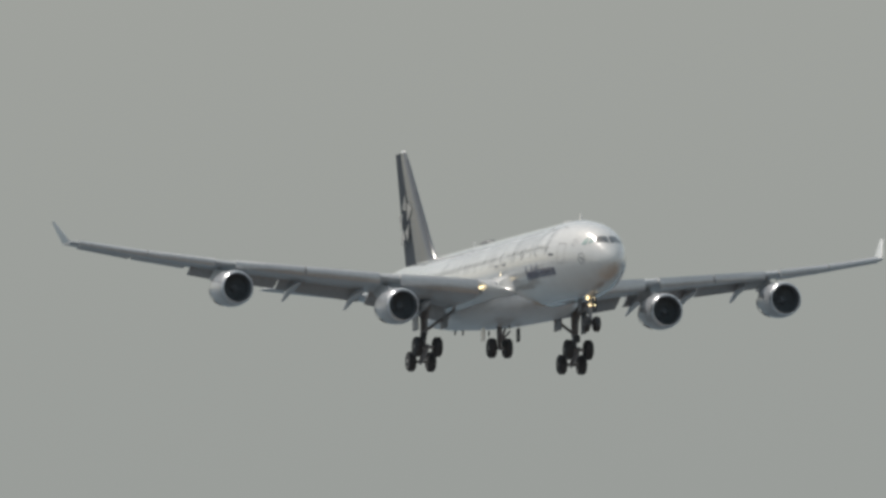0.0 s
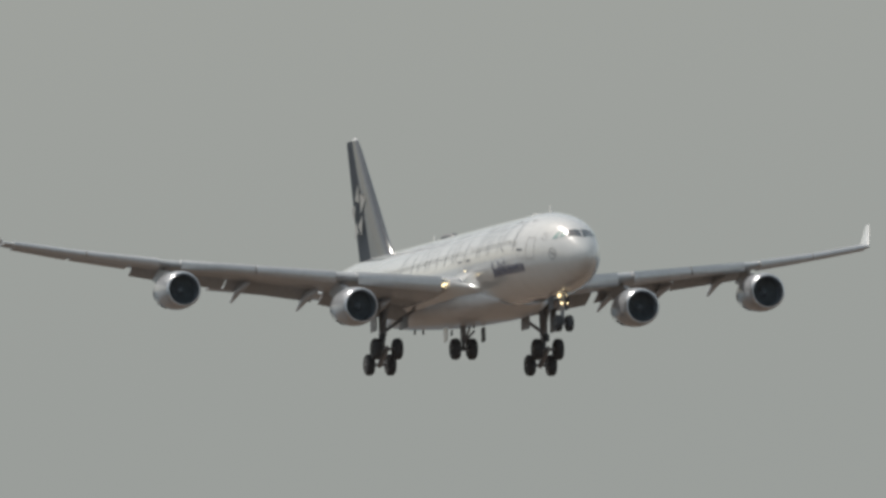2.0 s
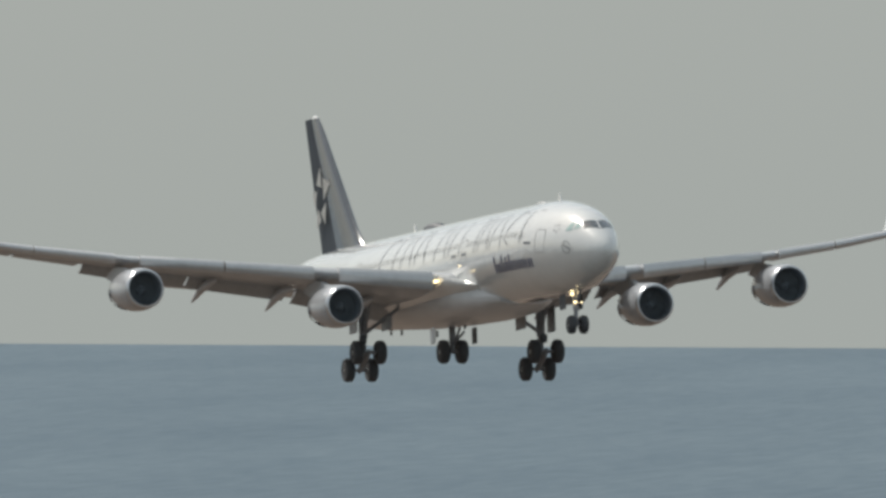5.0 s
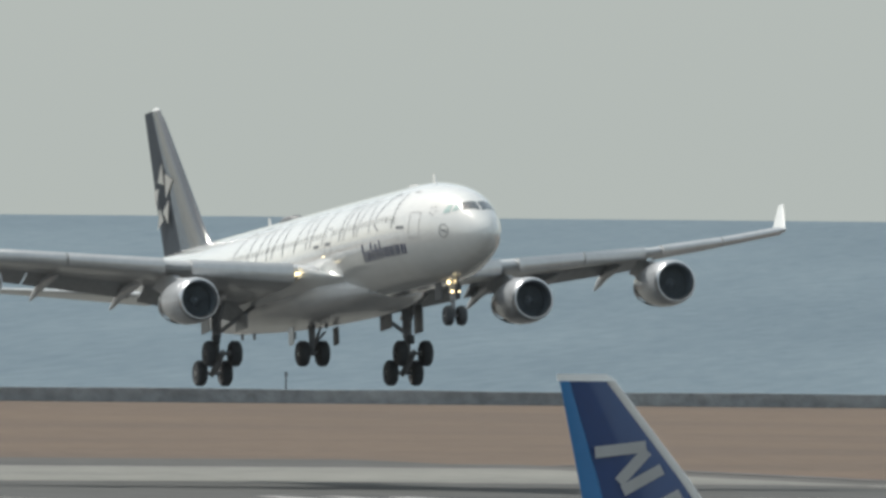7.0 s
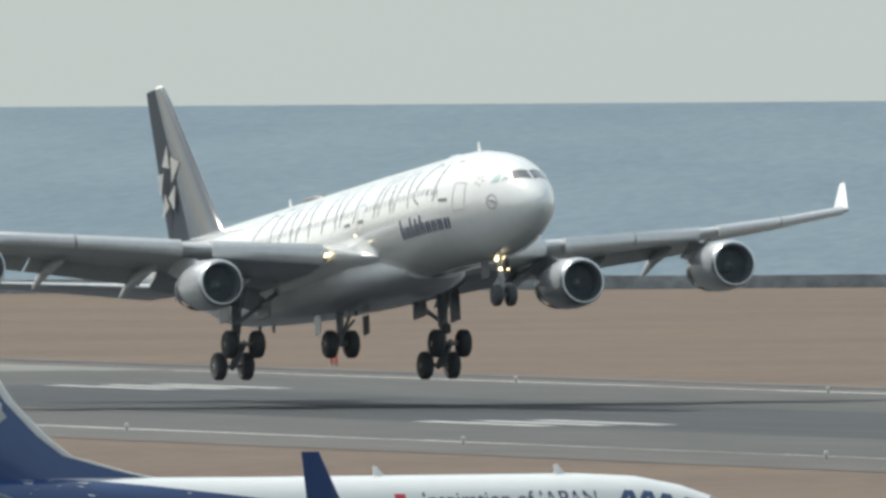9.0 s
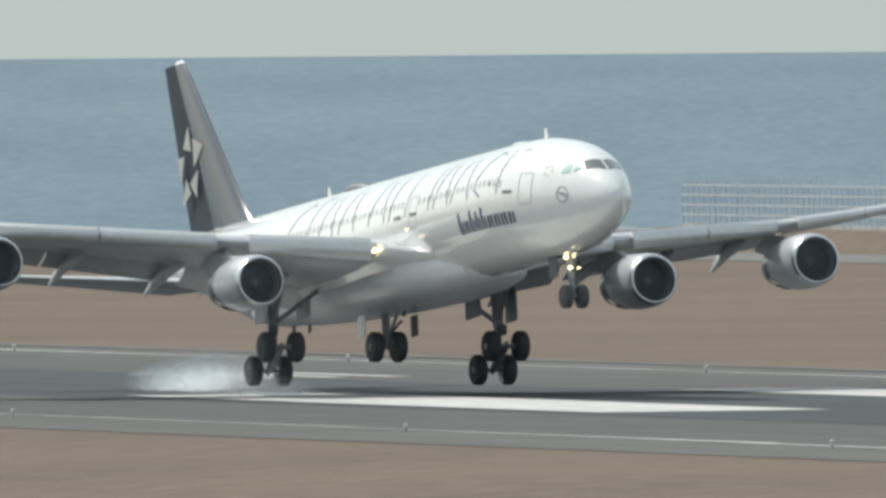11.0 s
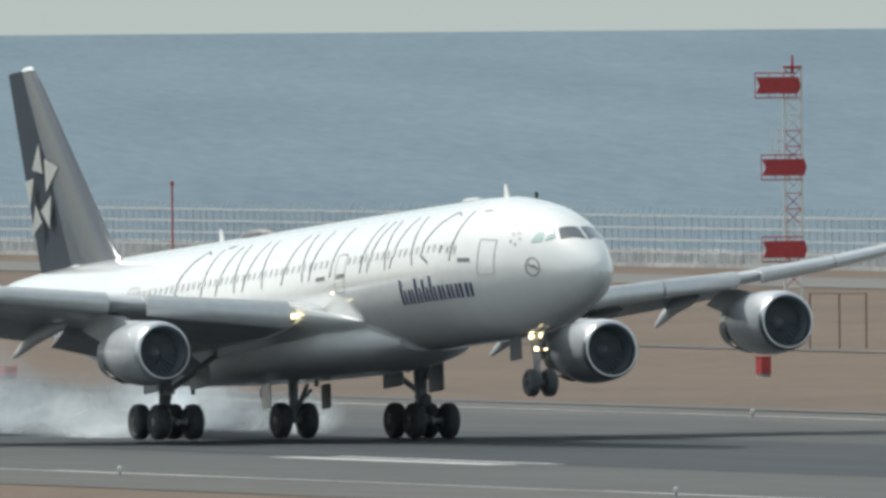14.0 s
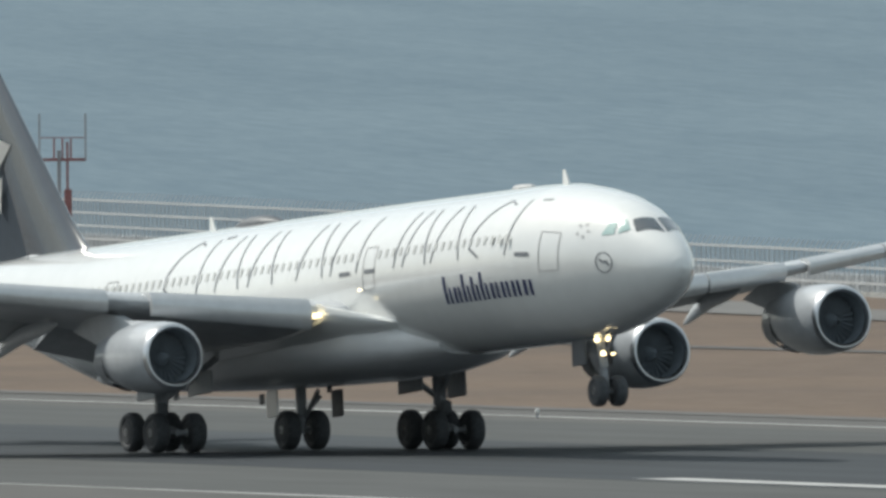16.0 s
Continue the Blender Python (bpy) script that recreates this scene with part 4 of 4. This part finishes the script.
    for x, y, z, r in ((-0.2, -0.12, 2.14, 0.05), (-0.22, -0.18, 1.98, 0.075), (-0.2, 0.24, 2.0, 0.06), (0.02, -0.06, 1.5, 0.075), (0.02, 0.3, 1.48, 0.035)):
        part("lamp", loft([ring(x + 0.02, y, z, 0.02, 0.02, 14), ring(x, y, z, r, r, 14), ring(x - 0.2, y, z, r * 1.1, r * 1.1, 14)]), LAMP, g, "lit landing lamp")
    part("lamp_bracket", box(-0.42, 0, 1.98, 0.1, 0.6, 0.12, bevel=0.02), STRUT, g)
    for s in (-1, 1):
        part("gear_door", box(-1.1, s * 0.5, 1.6, 1.1, 0.05, 0.9, bevel=0.02), DARK, g, "dark nose gear door")
    for y in (-0.36, 0.36):
        part("rim", r52, None, g, at=pose(0, y, 0.2))
    # main gear
    t68, r68 = wheel_mesh(0.69, 0.52), rim_mesh(0.69, 0.52)
    for s in (-1, 1):
        m = new("main_gear")
        m.parent, m.matrix_basis = p, pose(0.1, s * 5.34, 0)
        part("strut", loft([ring(0, 0, z, r, r, 18, "z") for z, r in ((0.35, 0.14), (1.5, 0.15), (1.55, 0.24), (2.9, 0.27), (3.9, 0.3))]), STRUT, m)
        part("side_stay", tube((0, 0, 1.75), (0.1, -s * 2.2, 3.3), 0.11), STRUT, m)
        part("drag_stay", tube((0, 0, 1.7), (1.7, 0, 3.6), 0.09), STRUT, m)
        part("torque_link", box(-0.3, 0, 1.05, 0.14, 0.3, 0.9, bevel=0.04), STRUT, m)
        part("hydraulic_pack", box(0.18, s * 0.1, 1.45, 0.35, 0.4, 0.5, bevel=0.06), DARK, m)
        part("leg_door", box(0.1, s * 0.62, 2.75, 1.5, 0.06, 1.9, bevel=0.03), FLAP, m, "grey gear leg door")
        part("well_door", box(0.4, -s * 1.3, 2.35, 2.0, 0.06, 0.8, bevel=0.03), FLAP, m)
        b = new("bogie")
        b.parent = p
        part("beam", loft([ring(x, 0, z, w, w * 1.2, 12) for x, z, w in ((1.2, 0.0, 0.1), (0.9, 0, 0.16), (0, 0.06, 0.2), (-0.9, 0, 0.16), (-1.2, 0, 0.1))]), STRUT, b)
        for x in (-0.99, 0.99):
            part("axle", tube((x, -0.85, 0), (x, 0.85, 0), 0.1), STRUT, b)
            for y in (-0.7, 0.7):
                part("wheel", t68, None, b, "black tyre on a pale rim", at=pose(x, y, 0))
                part("rim", r68, None, b, at=pose(x, y, 0))
        BOGIES.append((b, s))
    c = new("centre_gear")
    c.parent, c.matrix_basis = p, pose(0.1, 0, 0)
    part("strut", loft([ring(0, 0, z, r, r, 16, "z") for z, r in ((0.6, 0.12), (1.2, 0.13), (1.22, 0.18), (2.4, 0.2))]), STRUT, c)
    part("axle", tube((0, -0.7, 0.74), (0, 0.7, 0.74), 0.09), STRUT, c)
    part("drag_stay", tube((0, 0.1, 1.1), (1.2, 0.1, 2.0), 0.08), STRUT, c)
    part("side_stay", tube((0, 0, 1.1), (0, 0.75, 1.9), 0.07), STRUT, c)
    # the port door's shade is put into its dark material
    for s, mat in ((-1, WHITE), (1, DARK)):
        part("gear_door", box(0.3, s * 1.25, 1.62, 0.9, 0.06, 0.95, bevel=0.03), mat, c, "white centre gear door" if s < 0 else "centre gear door with its shade in the colour")
    for y in (-0.55, 0.55):
        part("wheel", t68, None, c, "black tyre on a pale rim", at=pose(0, y, 0.72))
        part("rim", r68, None, c, at=pose(0, y, 0.72))
    return p


BOGIES = []
AIRLINER = airliner()


# ---- the parked blue and white airliner ----
JET = [(0.0, 3.15, 0.05), (-0.35, 3.17, 0.5), (-1.0, 3.22, 0.88), (-2.0, 3.32, 1.25), (-3.2, 3.42, 1.55), (-4.8, 3.5, 1.78), (-7, 3.52, 1.88), (-12, 3.52, 1.88), (-19, 3.52, 1.88), (-22, 3.62, 1.8), (-25.5, 3.95, 1.5), (-29, 4.4, 1.0), (-31.8, 4.75, 0.45), (-32.4, 4.8, 0.2)]
JET = [(x, z, r, r) for x, z, r in JET]


def parked_jet(at):
    p = thing("parked_airliner", "blue and white twin-engined airliner parked on the taxiway", "airplane", at=at)
    f = part("fuselage", hull(JET, 40), WHITE, p, "white fuselage")
    # blue sweep along the side: dark above, light below
    bm = bmesh.new()
    for s in (-1, 1):
        rows = []
        for i in range(24):
            x = -32.0 + 22.0 * i / 23
            k = i / 23
            hi = 2 + 88 * max(0, (k - 0.18) / 0.82) ** 0.75
            rows.append([skin(x, s * (hi + (118 - hi) * j / 8), 0.015, JET) for j in range(9)])
        loft(rows, closed=False, bm=bm)
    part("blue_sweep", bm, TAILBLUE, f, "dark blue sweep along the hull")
    bm = bmesh.new()
    for s in (-1, 1):
        loft([[skin(-32.0 + 19.5 * i / 23, s * (62 + 40 * i / 23 + (30 - 18 * i / 23) * j / 5), 0.03, JET) for j in range(6)] for i in range(24)], closed=False, bm=bm)
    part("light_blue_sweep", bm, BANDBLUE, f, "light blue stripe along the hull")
    part("red_disc", patch([(-14.4, 49), (-14.0, 49), (-14.0, 62), (-14.4, 62)], JET, 0.02), SUNRED, f, "small red disc")
    # lettering on the crown side
    curve = bpy.data.curves.new("slogan", "FONT")
    curve.body, curve.size = "Inspiration of JAPAN", 0.95
    temp = new("slogan", curve)
    text = temp.to_mesh()
    bm = bmesh.new()
    bm.from_mesh(text)
    temp.to_mesh_clear()
    bpy.data.objects.remove(temp)
    for v in bm.verts:
        v.co = skin(-13.4 + v.co.x * 0.82, 67 - math.degrees(v.co.y / 1.88), 0.02, JET)
    part("slogan", bm, NAVY, f, "small dark lettering", smooth=False)
    for k in range(3):
        x = -6.0 + 0.74 * k
        bm = ribbon([(x, 67), (x + 0.42, 45)], 0.24, JET, out=0.02)
        ribbon([(x + 0.5, 45), (x + 0.6, 67)], 0.24, JET, bm=bm, out=0.02)
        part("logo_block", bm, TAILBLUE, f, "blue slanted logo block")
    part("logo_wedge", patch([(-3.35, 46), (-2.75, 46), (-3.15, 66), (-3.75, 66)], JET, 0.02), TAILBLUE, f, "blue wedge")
    part("cockpit_window", patch([(-1.55, 20), (-1.9, 62), (-2.5, 58), (-2.1, 18)], JET, 0.02), COCKPIT, f)
    for x in (-7.6, -14.4):
        part("blade_antenna", loft([[(x + 0.2, -0.03, 5.36), (x + 0.2, 0.03, 5.36), (x - 0.2, 0.03, 5.36), (x - 0.2, -0.03, 5.36)], [(x - 0.1, -0.015, 5.72), (x - 0.1, 0.015, 5.72), (x - 0.24, 0.015, 5.72), (x - 0.24, -0.015, 5.72)]]), WHITE, f)
    # fin in blue with a light rear edge and white leading edge
    def quad(name, corners, thick, mat, label, z_off=0.0):
        rs = []
        for x0, x1, z, t in corners:
            c = x0 - x1
            rs.append([(x0, 0.0, z), (x0 - 0.15 * c, t, z), (x0 - 0.6 * c, t, z), (x1, 0.02, z), (x1, -0.02, z), (x0 - 0.6 * c, -t, z), (x0 - 0.15 * c, -t, z)])
        return part(name, loft(rs), mat, p, label)
    fin_rows = [(-22.6, -31.6, 5.3, 0.14), (-24.2, -31.75, 5.66, 0.17), (-26.2, -31.8, 6.2, 0.2), (-27.2, -31.85, 6.95, 0.2), (-28.35, -32.0, 8.1, 0.19), (-29.2, -32.3, 9.3, 0.17), (-32.0, -33.42, 12.75, 0.12)]
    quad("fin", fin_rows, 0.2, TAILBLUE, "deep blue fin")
    quad("fin_leading_edge", [(a + 0.34, a - 0.02, z, 0.06) for a, b, z, t in fin_rows], 0.05, WHITE, "white fin leading edge")
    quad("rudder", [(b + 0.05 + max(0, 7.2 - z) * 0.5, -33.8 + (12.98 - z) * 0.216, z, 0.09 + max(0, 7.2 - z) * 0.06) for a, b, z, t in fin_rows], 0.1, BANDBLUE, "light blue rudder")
    quad("fin_cap", [(-31.6, -33.85, 12.76, 0.13), (-32.0, -33.85, 13.0, 0.08)], 0.1, WHITE, "white fin cap")
    # white chevrons and bars on the fin
    for s in (-1, 1):
        for strokes in ((((-32.5, 10.28), (-30.6, 10.5)), ((-30.55, 10.35), (-31.6, 9.25))), (((-30.0, 9.72), (-31.45, 8.95)), ((-29.3, 8.85), (-30.65, 8.15))), (((-30.35, 7.85), (-28.55, 7.9)), ((-28.5, 7.75), (-29.55, 6.95)))):
            bm = bmesh.new()
            for a, b in strokes:
                d = Vector((b[0] - a[0], 0, b[1] - a[1])).normalized()
                w = Vector((-d.z, 0, d.x)) * 0.2
                pa, pb = Vector((a[0], s * 0.215, a[1])), Vector((b[0], s * 0.215, b[1]))
                sheet([pa - w, pb - w, pb + w, pa + w], bm)
            bmesh.ops.solidify(bm, geom=bm.faces[:], thickness=0.02)
            part("fin_block", bm, WHITE, p, "white slanted shape on the fin", smooth=False)
        rs = [foil_ring(s, y, x, z, c, 0.7) for y, x, z, c in ((0.5, -28.2, 4.7, 3.4), (7.0, -31.6, 5.2, 1.3))]
        part("tailplane", loft(rs), WING, p)
        rs = [foil_ring(s, y, x, z, c, 0.9) for y, x, z, c in ((1.2, -12.6, 2.5, 7.5), (5.5, -16.4, 2.9, 4.6), (16.6, -22.0, 4.1, 1.5))]
        w = part("wing", loft(rs), WING, p)
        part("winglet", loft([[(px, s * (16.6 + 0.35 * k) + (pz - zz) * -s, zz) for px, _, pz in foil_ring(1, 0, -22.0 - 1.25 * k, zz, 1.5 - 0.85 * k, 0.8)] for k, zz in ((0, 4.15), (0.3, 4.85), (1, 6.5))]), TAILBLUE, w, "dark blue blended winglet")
        e = part("engine", spun([(0, 0, 0.86), (-0.06, 0, 0.94), (-0.5, 0, 1.02), (-1.6, 0, 1.03), (-2.8, 0, 0.85), (-3.8, 0, 0.55)], 28, -10.2, s * 4.9, 1.55), NACELLE, p)
        part("fan_face", spun([(-0.2, 0, 0.84), (-0.5, 0, 0.8), (-0.55, 0, 0.05)], 24, -10.2, s * 4.9, 1.55), DARK, e)
        part("pylon", box(-12.2, s * 4.9, 2.6, 2.6, 0.3, 0.6, bevel=0.1), NACELLE, e)
        part("gear_leg", tube((-16.2, s * 2.9, 0.5), (-16.2, s * 2.9, 2.5), 0.12), STRUT, p)
        for dy in (-0.42, 0.42):
            part("wheel", loft([ring(-16.2, s * 2.9 + dy + q, 0.56, r, r, 20, "y") for q, r in ((-0.2, 0.4), (-0.17, 0.53), (0, 0.56), (0.17, 0.53), (0.2, 0.4))]), TYRE, p)
    part("gear_leg", tube((-3.6, 0, 0.3), (-3.6, 0, 2.0), 0.09), STRUT, p)
    for dy in (-0.25, 0.25):
        part("wheel", loft([ring(-3.6, dy + q, 0.34, r, r, 18, "y") for q, r in ((-0.1, 0.25), (-0.08, 0.32), (0, 0.34), (0.08, 0.32), (0.1, 0.25))]), TYRE, p)
    return p


parked_jet(PARKED_AT)


# ---- tyre smoke: loose shreds that drift apart above the runway ----
def smoke_puff(seed, length, width, height, count):
    """Bulged shreds, turned every way, each thinning out to its rim."""
    rnd = random.Random(seed)
    bm = bmesh.new()
    layer = bm.loops.layers.uv.new("UVMap")
    for i in range(count):
        r = rnd.uniform(0.9, 1.25) * height
        c = Vector((rnd.gauss(0, length * 0.25), rnd.gauss(0, width * 0.2), height * rnd.uniform(0.3, 0.5)))
        turn = Euler((rnd.uniform(-0.2, 0.2) + 1.57, 0, rnd.uniform(0.9, 2.0))).to_matrix()
        grid = {}
        for j in range(5):
            for k in range(14):
                a, q = 2 * math.pi * k / 14, j / 4
                p = Vector((math.cos(a) * q * 1.7, math.sin(a) * q * 0.75, 0.35 * (1 - q * q)))
                p += Vector((0.1, 0.1, 0.12)) * noise.noise(p * 1.5 + c)
                p = turn @ (p * r) + c
                grid[j, k] = (bm.verts.new((p.x, p.y, max(p.z, 0.03 + 0.01 * i))), (math.cos(a) * q, math.sin(a) * q))
        for j in range(4):
            for k in range(14):
                ring4 = [grid[j, k], grid[j + 1, k], grid[j + 1, (k + 1) % 14], grid[j, (k + 1) % 14]]
                face = bm.faces.new([v for v, _ in ring4])
                for loop, (_, w) in zip(face.loops, ring4):
                    loop[layer].uv = w
    return bm


PUFFS = []
for k, (t0, x, y, ln, hgt) in enumerate(SMOKES):
    ob = solid("tyre_smoke", smoke_puff(20 + k, ln, 2.2, hgt, 2), SMOKE, "thin white tyre smoke drifting above the runway", "smoke", group="tyre smoke")
    ob.visible_shadow = False
    PUFFS.append((ob, t0, x, y))


# ---- what moves ----
def motions():
    walk(AIRLINER, [(t, pose(x, 0, z, bank, -pitch, heading)) for t, x, z, heading, pitch, bank in AIRLINER_ROWS])
    for bogie, side in BOGIES:
        walk(bogie, [(t, pose(0.1, side * 5.34, z, 0, -tilt, 0)) for t, z, tilt in BOGIE_ROWS])
    for ob, t0, x, y in PUFFS:
        walk(ob, [(0.0, pose(x, y, -9.0)), (t0 - 0.1, pose(x, y, -9.0)), (t0 + 0.1, pose(x, y, 0.0)), (t0 + 2.5, pose(x - 3.0, y + 1.5, 0.15)), (max(16.0, t0 + 3), pose(x - 9.0, y + 5.0, 0.5))])


motions()
